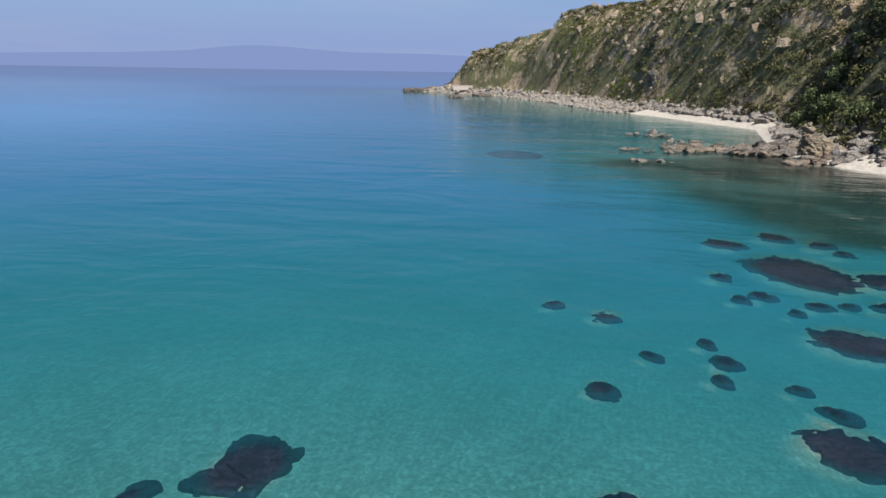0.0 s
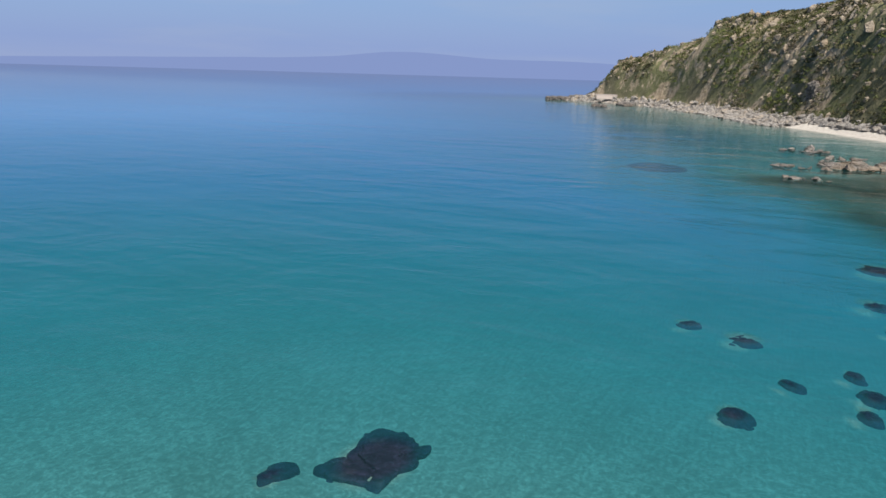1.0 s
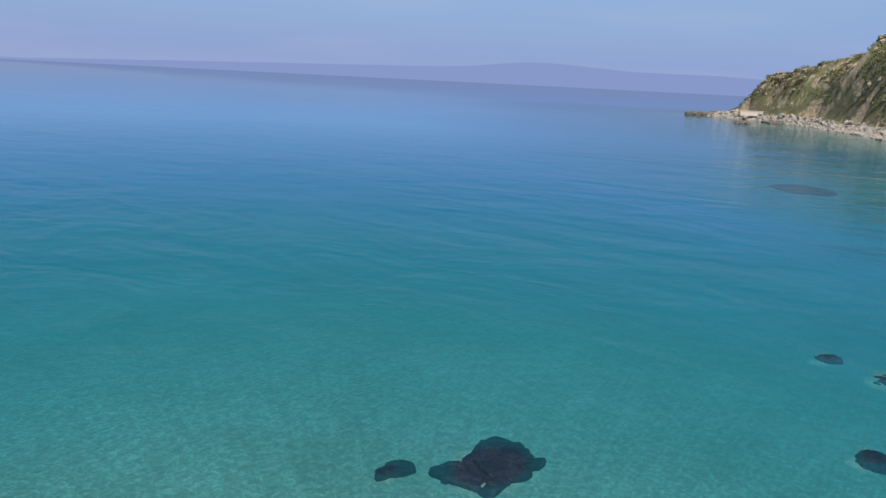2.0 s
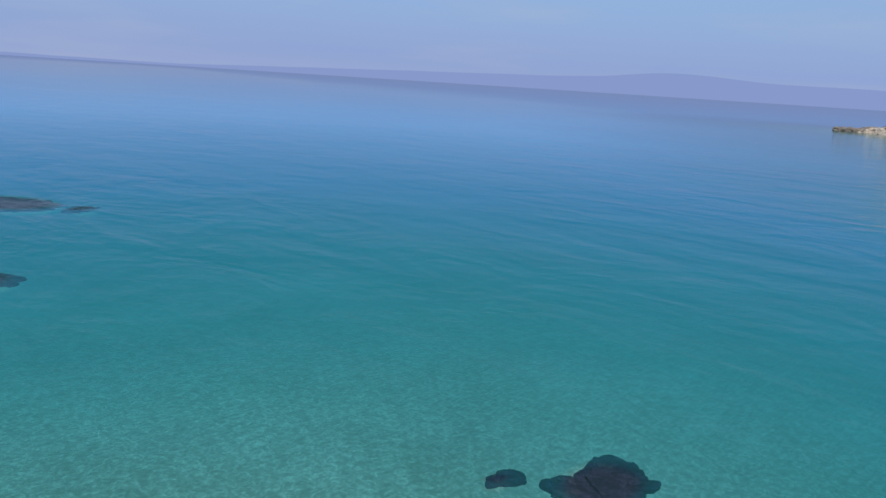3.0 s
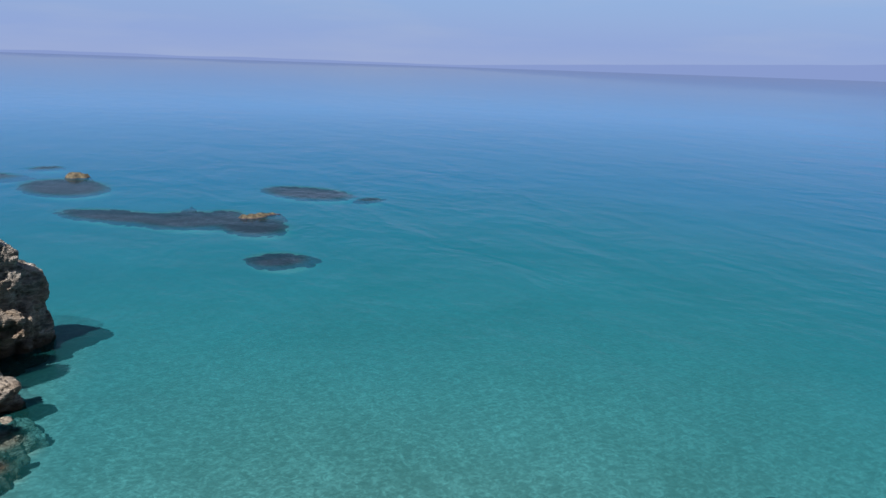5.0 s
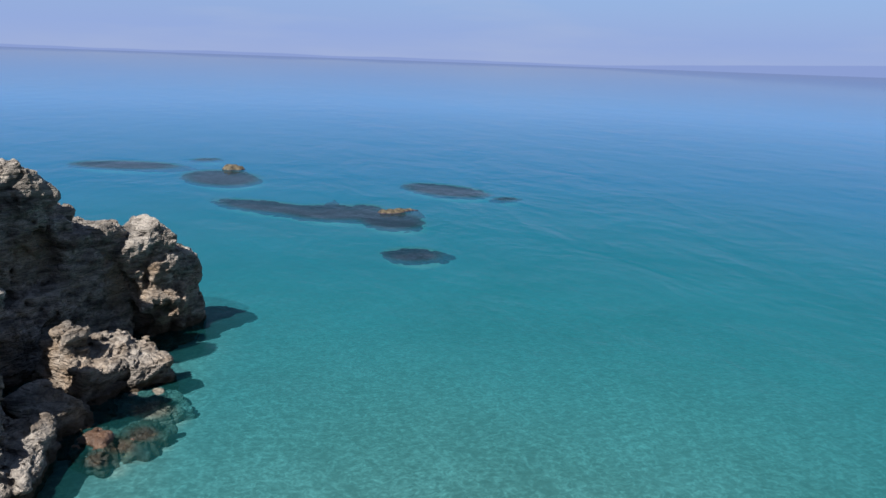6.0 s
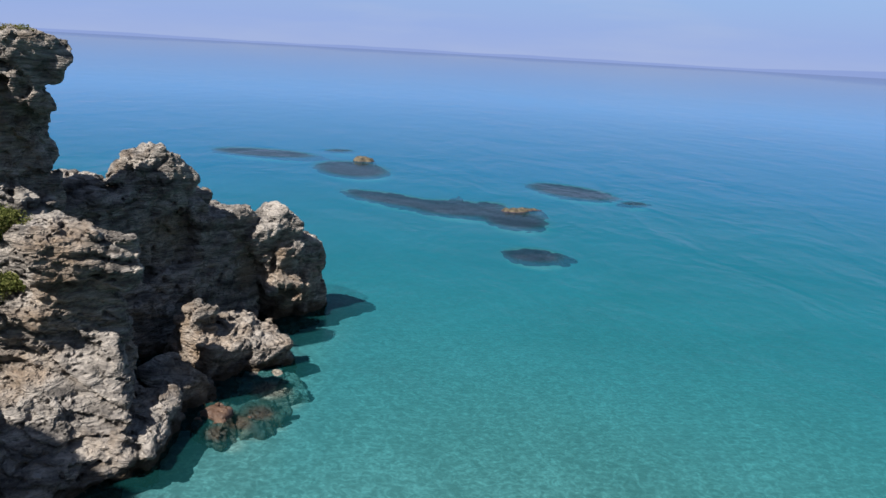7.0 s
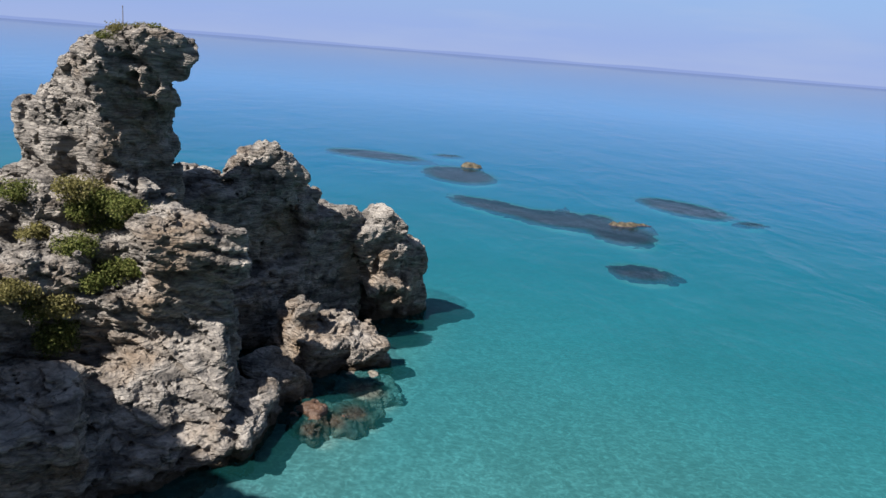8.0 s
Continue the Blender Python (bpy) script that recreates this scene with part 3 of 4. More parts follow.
def polar_sheet(name, height, radii, sides, centre=(0, 0)):
    rr, rings = np.concatenate([[0.0], radii]), len(radii)
    an = np.arange(sides) * 2 * np.pi / sides
    x = centre[0] + (rr[1:, None] * np.cos(an)[None]).ravel()
    y = centre[1] + (rr[1:, None] * np.sin(an)[None]).ravel()
    z = height(x, y)
    i, j = np.meshgrid(np.arange(rings - 1), np.arange(sides), indexing="ij")
    a, b = i * sides + j, i * sides + (j + 1) % sides
    f = np.stack([a, a + sides, b + sides, b], -1).reshape(-1, 4)
    k = np.arange(0, sides, 2)
    x, y, z = np.append(x, centre[0]), np.append(y, centre[1]), np.append(z, height(np.array([float(centre[0])]), np.array([float(centre[1])])))
    hub = np.stack([k * 0 + len(x) - 1, k, k + 1, (k + 2) % sides], 1)
    return mesh_of(name, np.stack([x, y, z], 1), np.concatenate([f, hub]), True), x, y


def shelf(x, y):
    """Where dark weed, with the hill's dark reflection painted in, covers the shallow ledge in front of the rocky
    point.
    """
    edge = np.interp(y, [55, 60, 70, 78, 88, 100, 112, 125], [26, 10, 6, 5, 1, -4, -7, 16])
    return sstep(0, 9, x - edge + 7 * (fbm(x / 9, y / 9, x * 0 + 2.2, 3) - 0.5)) * sstep(46, 60, y) * sstep(150, 125, y)


RINGS = np.concatenate([[0.8], np.geomspace(1.0, 12.0, 24), np.geomspace(12.1, 110.0, 260), np.geomspace(112.0, 4900.0, 130)])
me, wx, wy = polar_sheet("sea_surface", lambda x, y: 0 * x, RINGS, 720)
att = me.attributes.new("depth", "FLOAT", "POINT")
wd = seabed_depth(wx, wy) * (1 - 0.55 * shelf(wx, wy))
# the eye meets the surface over a rock a little nearer than the rock itself
for x, y, a, b, turn in BAY_ROCKS + OUTER_ROCKS + BROAD_ROCKS + WASHED:
    c, q = math.cos(radians(turn)), math.sin(radians(turn))
    x, y = 0.966 * x, 0.966 * y
    u, v = ((wx - x) * c + (wy - y) * q) / a, ((wy - y) * c - (wx - x) * q) / b
    over = 0.3 if -30 < x < -20 else 0.85 if x < -40 else 0.55
    rim = 0.7 if x < -40 else 0.6 if a > 1.2 else 0.4
    wd = over + (wd - over) * sstep(rim, rim + 0.42, np.hypot(u, v))
att.data.foreach_set("value", wd.astype(np.float32))
att = me.attributes.new("ripple", "FLOAT", "POINT")
att.data.foreach_set("value", (0.08 + 0.92 * sstep(560, 40, np.hypot(wx, wy))).astype(np.float32))
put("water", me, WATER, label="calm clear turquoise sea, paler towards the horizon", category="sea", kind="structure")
me, wx, wy = polar_sheet("seabed", bed_height, np.geomspace(0.8, 4950, 260), 420)
near_shelf = shelf(wx, wy)
att = me.attributes.new("weed_and_reflection", "FLOAT", "POINT")
att.data.foreach_set("value", (near_shelf * (0.7 + 0.3 * sstep(0.36, 0.5, fbm(wx / 7, wy / 7, wx * 0 + 5.2, 3)))).astype(np.float32))
put("seabed", me, SEABED, label="pale rippled sand under shallow clear water", category="seabed", kind="structure")


def grid_sheet(name, x0, x1, y0, y1, h, height):
    nx, ny = int((x1 - x0) / h) + 1, int((y1 - y0) / h) + 1
    X, Y = np.meshgrid(np.linspace(x0, x1, nx), np.linspace(y0, y1, ny), indexing="ij")
    Z = height(X.ravel(), Y.ravel()).reshape(X.shape)
    i, j = np.meshgrid(np.arange(nx - 1), np.arange(ny - 1), indexing="ij")
    a = i * ny + j
    f = np.stack([a, a + ny, a + ny + 1, a + 1], -1).reshape(-1, 4)
    keep = (np.maximum.reduce([Z.ravel()[f[:, k]] for k in range(4)]) > -3.0)
    return mesh_of(name, np.stack([X.ravel(), Y.ravel(), Z.ravel()], 1), f[keep], False)


put("ground", grid_sheet("cape", -130, 200, 60, 500, 1.15, hill_height), HILL, label="steep scrub covered cape with rock outcrops above a pale shore", category="headland", kind="structure")
put("ground", grid_sheet("shore_behind", -90, 200, -165, 58.9, 3.0, hill_height), HILL, label="scrub covered slope behind the bay", category="hillside", kind="structure")


# ---- far coast across the gulf ----
def far_hills():
    az = np.radians(np.linspace(-20, 125, 300))
    deg = np.degrees(az)
    r = 4700.0
    h = 16 + 6 * (fbm(deg / 9, deg * 0, deg * 0, 3) - 0.5)
    h = h + 62 * sstep(62, 34, deg) * sstep(-8, 12, deg) + 55 * np.exp(-((deg - 25) / 5.0) ** 2) + 26 * np.exp(-((deg - 14) / 7) ** 2)
    h = h + 14 * (fbm(deg / 4, deg * 0 + 2, deg * 0, 4) - 0.5)
    v, f = [], []
    n = len(az)
    for k, (rad, s) in enumerate(((r, -0.3), (r + 40, 1.0), (r + 180, 0.2))):
        v.append(np.stack([-np.sin(az) * rad, np.cos(az) * rad, np.maximum(h * s, -5)], 1))
    v = np.concatenate(v)
    for k in range(2):
        a = k * n + np.arange(n - 1)
        f.append(np.stack([a, a + 1, a + n + 1, a + n], 1))
    return mesh_of("far_hills", v, np.concatenate(f))


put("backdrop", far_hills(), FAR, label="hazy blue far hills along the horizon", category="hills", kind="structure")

# ---- the rocky headland with its leaning stack ----
headland = empty("sea_stack", (-26, -8, 0), "tall weathered grey-brown sea stack with ridge and shrubs", "sea stack")
rock_part("pillar", [
    ("b", (-26.9, -10.55, 7.6), (1.25, 1.55, 3.9), (0, 0, 45)),
    ("b", (-26.9, -11.65, 6.9), (1.25, 1.7, 3.6), (0, -6, -25)),
    ("b", (-26.9, -9.75, 10.75), (1.1, 0.85, 1.1), (6, 0, 45)),
    ("b", (-26.9, -8.75, 11.4), (0.7, 0.6, 0.42), (-14, 0, 30)),
    ("b", (-26.7, -12.55, 8.7), (0.95, 0.75, 0.7), (20, 0, -20)),
    ("b", (-26.8, -12.6, 7.2), (1.2, 1.0, 1.3), (-8, 0, -20)),
    ("b", (-26.9, -13.0, 5.6), (1.4, 1.3, 1.5), (-12, 0, -20)),
    ("b", (-26.2, -11.5, 4.6), (2.2, 2.2, 2.2), (0, 0, 40)),
    ("b", (-25.6, -13.2, 3.6), (2.2, 2.4, 3.2), (0, 0, 20)),
    ("b", (-24.7, -10.9, 3.0), (1.7, 1.9, 2.6), (0, 0, 20)),
    ("b", (-25.2, -14.9, 3.2), (2.2, 2.2, 3.1), (0, 0, 10)),
    ("-", (-27.0, -13.95, 11.9), (4.0, 3.2, 2.0), (40, 0, 0)),
    ("-", (-26.0, -7.65, 9.9), (1.6, 0.5, 0.6), (25, 0, 45)),
    ("-", (-26.3, -7.95, 8.3), (1.4, 0.45, 1.0), (8, 0, 45)),
], headland, h=0.08, chips=True, rough=(0.12, 0.17, 0.09), ledge=1.2, cut=1.2, seed=1.0, dip=(0.1, 0.45), blend=0.28)
rock_part("ridge", [
    ("b", (-31.80, -7.57, 2.53), (1.60, 2.77, 3.51), (0, 0, 50)),
    ("b", (-31.59, -6.77, 6.26), (1.06, 1.22, 1.22), (42, 0, 28)),
    ("b", (-31.38, -7.94, 5.51), (1.01, 1.28, 0.96), (36, 0, 32)),
    ("b", (-33.19, -4.80, 1.89), (1.33, 1.60, 3.09), (0, 0, 50)),
    ("b", (-32.34, -5.23, 4.87), (0.75, 0.53, 0.80), (30, 0, 40)),
    ("b", (-30.42, -9.91, 4.55), (1.17, 1.17, 2.02), (0, 0, 40)),
    ("e", (-31.80, -6.40, -0.99), (2.98, 4.26, 2.13), (0, 0, 10)),
    ("b", (-31.6, -6.9, 0.8), (1.9, 3.2, 2.2), (0, 0, 50)),
    ("b", (-29.6, -9.8, 4.2), (1.3, 1.3, 2.0), (0, 0, 40)),
], headland, h=0.09, chips=True, rough=(0.12, 0.16, 0.09), ledge=1.0, seed=2.0, blend=0.28)
rock_part("knob", [
    ("b", (-34.2, -2.45, 3.55), (1.05, 1.2, 1.0), (30, 0, 30)),
    ("b", (-35.1, -1.85, 1.1), (1.5, 1.3, 2.3), (4, 0, 42)),
    ("b", (-33.6, -1.85, 1.8), (1.0, 0.85, 0.42), (-14, 18, 20)),
    ("e", (-34.8, -1.9, -1.1), (2.1, 1.8, 1.6), (0, 0, 0)),
], headland, h=0.08, chips=True, rough=(0.10, 0.17, 0.06), cut=1.2, seed=3.0, blend=0.25)
rock_part("rib", [
    ("b", (-23.7, -7.5, 3.9), (1.05, 1.2, 2.2), (5, 0, 30)),
    ("b", (-23.6, -8.3, 5.9), (0.75, 0.7, 0.6), (10, 10, 20)),
    ("b", (-23.4, -7.15, 5.7), (0.7, 0.65, 0.7), (12, 0, 30)),
    ("b", (-23.7, -5.9, 5.3), (0.42, 0.42, 0.9), (8, 0, 30)),
    ("b", (-23.0, -9.2, 3.6), (1.05, 1.25, 0.85), (4, 14, 10)),
    ("b", (-22.5, -7.4, 1.3), (2.9, 1.75, 1.3), (6, 42, 14)),
    ("b", (-22.4, -9.2, 0.9), (2.6, 1.5, 1.3), (4, 42, 8)),
    ("b", (-21.8, -6.5, 0.2), (1.7, 1.0, 1.0), (-6, 34, 14)),
    ("b", (-22.2, -5.5, -0.1), (1.7, 1.0, 1.1), (0, 10, -6)),
    ("b", (-20.5, -9.0, 0.0), (2.0, 2.2, 1.6), (0, 30, 10)),
    ("b", (-22.9, -11.6, 3.4), (1.5, 1.6, 1.9), (8, 0, 30)),
    ("b", (-18.8, -10.6, 0.6), (2.0, 2.0, 1.9), (4, 14, 25)),
    ("e", (-21.4, -8.2, -0.6), (3.2, 3.0, 1.6), (0, 0, 20)),
], headland, h=0.065, chips=True, rough=(0.10, 0.14, 0.24), ledge=1.7, flat=0.45, cut=1.8, seed=4.0, dip=(0.05, 0.30), blend=0.3)
rock_part("tide_rock", [
    ("b", (-28.7, -3.8, 0.45), (1.5, 1.6, 0.95), (-6, 12, 40)),
    ("b", (-28.6, -2.2, 0.2), (1.0, 0.85, 1.0), (6, 10, 30)),
    ("b", (-28.3, -4.4, 1.1), (0.55, 0.5, 1.25), (10, 6, 30)),
    ("b", (-29.0, -3.2, 1.0), (0.7, 0.6, 0.75), (10, 10, 20)),
    ("b", (-25.4, -4.9, 0.3), (1.1, 0.75, 0.75), (10, 8, 50)),
    ("e", (-26.8, -4.8, -0.9), (3.2, 2.3, 1.2), (0, 0, 10)),
], headland, h=0.07, chips=True, rough=(0.08, 0.12, 0.14), ledge=1.3, flat=0.6, cut=2.0, seed=5.0, blend=0.3)
rock_part("wet_rock", [
    ("e", (-24.9, -2.1, -0.42), (0.85, 0.75, 0.42), (0, 0, 30)),
    ("e", (-23.5, -3.3, -0.44), (0.85, 0.65, 0.42), (0, 0, 10)),
    ("e", (-24.3, -2.8, -0.45), (1.1, 0.6, 0.35), (0, 0, 40)),
], headland, WET, h=0.06, chips=True, rough=(0.2, 0.2, 0.08), cut=1.5, seed=6.0, label="brown weedy rock awash at the foot")
rock_part("wet_slab", [
    ("b", (-26.7, -1.8, -0.5), (1.2, 1.1, 0.32), (0, 0, 20)),
    ("e", (-25.6, -3.2, -0.6), (1.2, 0.8, 0.4), (0, 0, 0)),
], headland, SLAB, h=0.08, rough=(0.16, 0.12, 0.05), seed=8.0, label="pale rock slab under clear shallow water")
# unseen cliff, added so that its shadow covers the rib's lower left
cliff = empty("unseen_shade_cliff", (-14, -18, 0), "unseen grey-brown rock cliff by the shore, added to shade the headland's foot", "cliff")
rock_part("shade_cliff_face", [
    ("b", (-9.2, -16.4, 5.0), (3.2, 2.3, 13.2), (0, 0, 10)),
    ("b", (-15.6, -18.0, 5.5), (4.6, 1.8, 12.9), (0, 0, 0)),
    ("b", (-11.6, -17.6, 4.6), (3.3, 1.6, 13.6), (0, 0, 0)),
    ("b", (-8.5, -20.5, 4.0), (4.0, 3.6, 6.0), (0, 0, 10)),
    ("e", (-13, -19, 0), (8, 5, 4), (0, 0, 0)),
    # the sloped top sets the slanting edge of that shadow
    ("-", (-17.4, -17, 14.7), (9.0, 8.0, 3.0), (0, -39, 0)),
], cliff, h=0.25, rough=(0.25, 0.2, 0.15), seed=7.0)


# ---- reefs and rocks under the water ----
def sunken(prims, label, h=0.16, rough=(0.3, 0.2, 0.1), seed=0.0, awash=False):
    v, f = solid(prims, h, rough=rough, seed=seed, floor_z=-6.5, blend=0.7)
    if not awash:
        v[:, 2] = np.where(v[:, 2] > -0.36, -0.36 + 0.25 * (v[:, 2] + 0.36), v[:, 2])
    c = np.array(prims[0][1], np.float32)
    ob = put("rock", mesh_of("rock", v - c, f, True), REEF, label=label, category="rock", group="rocks under the water")
    ob.location = c
    return ob


DARK_ROCK = "dark weedy rock lying just under the clear water"


def low(x, y, a, b, turn=0, top=-0.4, kind="e"):
    """A low body that stands on the sand at (x, y) and ends at the height top."""
    bed = float(bed_height(np.array([float(x)]), np.array([float(y)]))[0]) - 0.6
    grow = (0.84 if a < 1.5 else 0.98) if x > -40 else 1.0 if top > 0 else 1.25
    return (kind, (x, y, (bed + top) / 2), (grow * a, grow * b, (top - bed) / 2), (0, 0, turn))


FLAT = (0.13, 0.15, 0.03)
flat_rock, small_rock, edge_rock, brown_rock, long_rock, near_brown, reef_a, reef_b, reef_c, far_reef, tip_reef, blue_reef, lone_rock = BROAD_ROCKS
sunken([low(*flat_rock, kind="b"), low(-11.4, 19.4, 0.65, 0.6, 20), low(-10.7, 21.9, 0.7, 0.75, 0)], "large flat dark rock lying just under the clear water", 0.08, (0.1, 0.1, 0.03), 11)
sunken([low(*small_rock), low(-12.7, 18.75, 0.3, 0.25)], "small dark rock beside the large flat one", 0.07, (0.08, 0.08, 0.02), 12)
sunken([low(*edge_rock), low(-1.3, 20.9, 0.67, 0.5, 10)], DARK_ROCK, 0.09, FLAT, 13)
for k, (x, y, a, b, turn) in enumerate(BAY_ROCKS + OUTER_ROCKS):
    size = min(1.0, min(a, b) / 1.2)
    sunken([low(x, y, a, b, turn), low(x + 0.35 * a, y - 0.3 * b, 0.65 * a, 0.6 * b, turn + 20)], DARK_ROCK, 0.08 if a < 1 else 0.12, (0.13 * size, 0.15 * size, 0.03), 20 + k)
sunken([low(*brown_rock), low(10.6, 52.4, 1.6, 2.0, 20)], "broad dark brown rock lying just under the water", 0.17, FLAT, 51)
sunken([low(*long_rock), low(13.0, 37.4, 1.6, 1.6, -30), low(13.6, 38.1, 0.9, 0.4, 0, 0.18)], "long dark rock with its tip breaking the surface", 0.14, FLAT, 52, True)
sunken([low(*near_brown), low(9.3, 25.7, 1.1, 1.1, 15)], "broad brown rock lying just under the clear water", 0.12, FLAT, 53)
sunken([low(-13.6, 116, 5.0, 7.5, 21)], DARK_ROCK, 0.3, FLAT, 54)
TIPS = [low(-58.4, 15.4, 1.0, 0.8, 96, 0.30), low(-58.2, 14.3, 0.9, 0.6, 80, 0.16), low(-58.7, 16.6, 0.9, 0.6, 100, 0.2), low(-63.4, 11.0, 0.6, 0.6, 0, 0.08)]
sunken([low(*reef_a), low(*reef_b), low(*reef_c)] + TIPS, "long dark reef with two ochre tips breaking the surface", 0.15, (0.13, 0.12, 0.03), 55, True)
sunken([low(*far_reef), low(-88.0, -3.0, 3.0, 2.4, 69)], "far long dark reef under the pale water", 0.2, FLAT, 59)
sunken([low(*tip_reef), low(-83.2, 3.6, 0.9, 0.8, 10, 0.55), low(-83.0, 4.6, 0.8, 0.7, 10, 0.4)], "far dark reef with one rock above the water", 0.2, (0.1, 0.12, 0.03), 56, True)
sunken([low(*blue_reef)], "dark blue-grey reef under the water", 0.17, FLAT, 57)
sunken([low(*lone_rock), low(-46.2, 14.4, 1.0, 1.3, 10)], "flat dark rock under the turquoise water", 0.12, FLAT, 58)


# ---- stones along the shore of the cape ----
def stone_mesh(seed, size=1.0, sub=2):
    bm = bmesh.new()
    bmesh.ops.create_icosphere(bm, subdivisions=sub, radius=1)
    rnd = random.Random(seed)
    sx, sy, sz = rnd.uniform(0.8, 1.25), rnd.uniform(0.6, 1.0), rnd.uniform(0.5, 0.85)
    cuts = [(Vector((rnd.gauss(0, 1), rnd.gauss(0, 1), rnd.gauss(0, 1))).normalized(), rnd.uniform(0.32, 0.72)) for _ in range(14)]
    for v in bm.verts:
        p = v.co.copy()
        for n, d in cuts:
            k = p.dot(n) - d
            if k > 0:
                p -= n * k
        p *= 1 + 0.3 * noise.noise(v.co * 2.2 + Vector((seed, 0, 0)))
        v.co = Vector((p.x * sx, p.y * sy, p.z * sz)) * size
    me = bpy.data.meshes.new("stone")
    bm.to_mesh(me)
    bm.free()
    return me


STONES = [stone_mesh(60 + k) for k in range(7)]
for me in STONES:
    me.materials.append(SHORE_ROCK)
rnd = random.Random(5)


def boulder(x, y, size, label, group, squash=1.0, lift=0.25):
    ob = tagged(new("boulder", rnd.choice(STONES)), label, "boulder", group)
    z = max(float(hill_height(np.array([x]), np.array([y]))[0]), float(bed_height(np.array([x]), np.array([y]))[0]))
    ob.location = (x, y, max(z, -0.3) + lift * size)
    ob.rotation_euler = (rnd.uniform(-0.3, 0.3), rnd.uniform(-0.3, 0.3), rnd.uniform(0, 6.3))
    ob.scale = (size, size, size * squash)
    return ob


# the low rocky point: rows of rocks running out from the shore, as (centre, half length, half width, turn, count, size)
POINTS = [
    ((7.5, 156.5), 4.5, 2.5, -0.3, 14, 1.3), ((5.5, 124.0), 4.5, 1.2, -0.2, 10, 0.8), ((6.5, 109.0), 3.5, 1.0, 0.0, 9, 0.8), ((16.0, 130.0), 7.0, 4.5, 0.1, 34, 1.3),
    ((24.0, 128.0), 6.0, 6.0, 0.2, 34, 1.5), ((31.0, 130.0), 6.0, 8.0, 0.2, 40, 1.5), ((29.0, 114.5), 5.0, 2.8, 0.3, 34, 0.9), ((37.0, 124.0), 3.0, 5.0, 0.0, 20, 1.2), ((13.0, 142.0), 3.0, 4.0, 0.0, 9, 1.1),
]
for (cx, cy), a, b, turn, count, size in POINTS:
    for k in range(int(count * 1.3)):
        u, v = rnd.uniform(-1, 1), rnd.uniform(-1, 1)
        x, y = cx + a * u * math.cos(turn) - b * v * math.sin(turn), cy + a * u * math.sin(turn) + b * v * math.cos(turn)
        boulder(x, y, size * rnd.uniform(0.5, 1.5), "weathered grey-brown boulder on the low rocky point", "boulders on the rocky point", rnd.uniform(0.5, 1.0), 0.25)

spur = empty("rock_outcrop", (28.5, 118.0, 0), "pointed ochre rock standing above the shore boulders", "rock")
rock_part("outcrop", [("e", (27.9, 119.0, 2.2), (0.95, 1.0, 3.2), (6, -14, 40)), ("e", (29.4, 118.9, 1.3), (1.9, 1.3, 2.2), (0, 28, 10)), ("e", (31.6, 118.7, 0.6), (2.4, 1.4, 1.5), (0, 12, 10))], spur, OCHRE_ROCK, h=0.16, rough=(0.2, 0.3, 0.1), seed=31)
cove_rock = empty("rock_outcrop", (33, 201, 0), "grey rock heap above the white cove beach", "rock")
rock_part("outcrop", [("b", (30.5, 202.5, 1.9), (2.4, 1.7, 2.2), (20, 10, 40)), ("b", (34.0, 199.5, 1.4), (2.2, 1.6, 1.4), (0, 14, 20))], cove_rock, SHORE_ROCK, h=0.35, rough=(0.5, 0.4, 0.15), seed=32)
crag = empty("rock_outcrop", (24, 216, 8), "pale ochre crag standing out of the green slope", "rock")
rock_part("outcrop", [("b", (14.5, 247, 7.0), (3.2, 2.6, 6.0), (0, -10, 40)), ("b", (9.5, 257, 6.0), (3.0, 2.6, 4.5), (0, -10, 30))], crag, SHORE_ROCK, h=0.4, rough=(0.8, 0.6, 0.2), seed=33)

# the flat skerries at the cape's tip
for k, (x, y, a, b, top, turn) in enumerate(((-104, 424, 8.5, 4.0, 1.6, 20), (-96, 446, 9, 3.5, 2.2, 10), (-86, 430, 8, 6, 2.0, 0), (-67, 343, 3.2, 5.0, 0.9, 20), (-60, 370, 3.0, 6.0, 0.9, 30), (-74, 410, 7, 6, 3.2, 0))):
    sk = empty("skerry", (x, y, 0), "low dark flat skerry off the cape's tip", "rock", "skerries at the cape")
    rock_part("skerry_body", [("b", (x, y, top / 2 - 1), (a, b, top / 2 + 1), (0, 0, turn))], sk, SKERRY_ROCK if k != 5 else SHORE_ROCK, h=0.5, rough=(0.6, 0.5, 0.1), seed=40 + k)


# ---- stones and scrub too many to count ----
def scatter(count, y0, y1, d0, d1, seed, power=1.0):
    rs = np.random.RandomState(seed)
    pts, need = [], count
    while need > 0:
        x, y = rs.uniform(-110, 110, need * 6), y0 + (y1 - y0) * rs.rand(need * 6) ** power
        d = coast_distance(x, y)
        ok = (d > d0) & (d < d1)
        pts.append(np.stack([x[ok], y[ok]], 1)[:need])
        need -= len(pts[-1])
    p = np.concatenate(pts)
    return p[:, 0], p[:, 1], rs


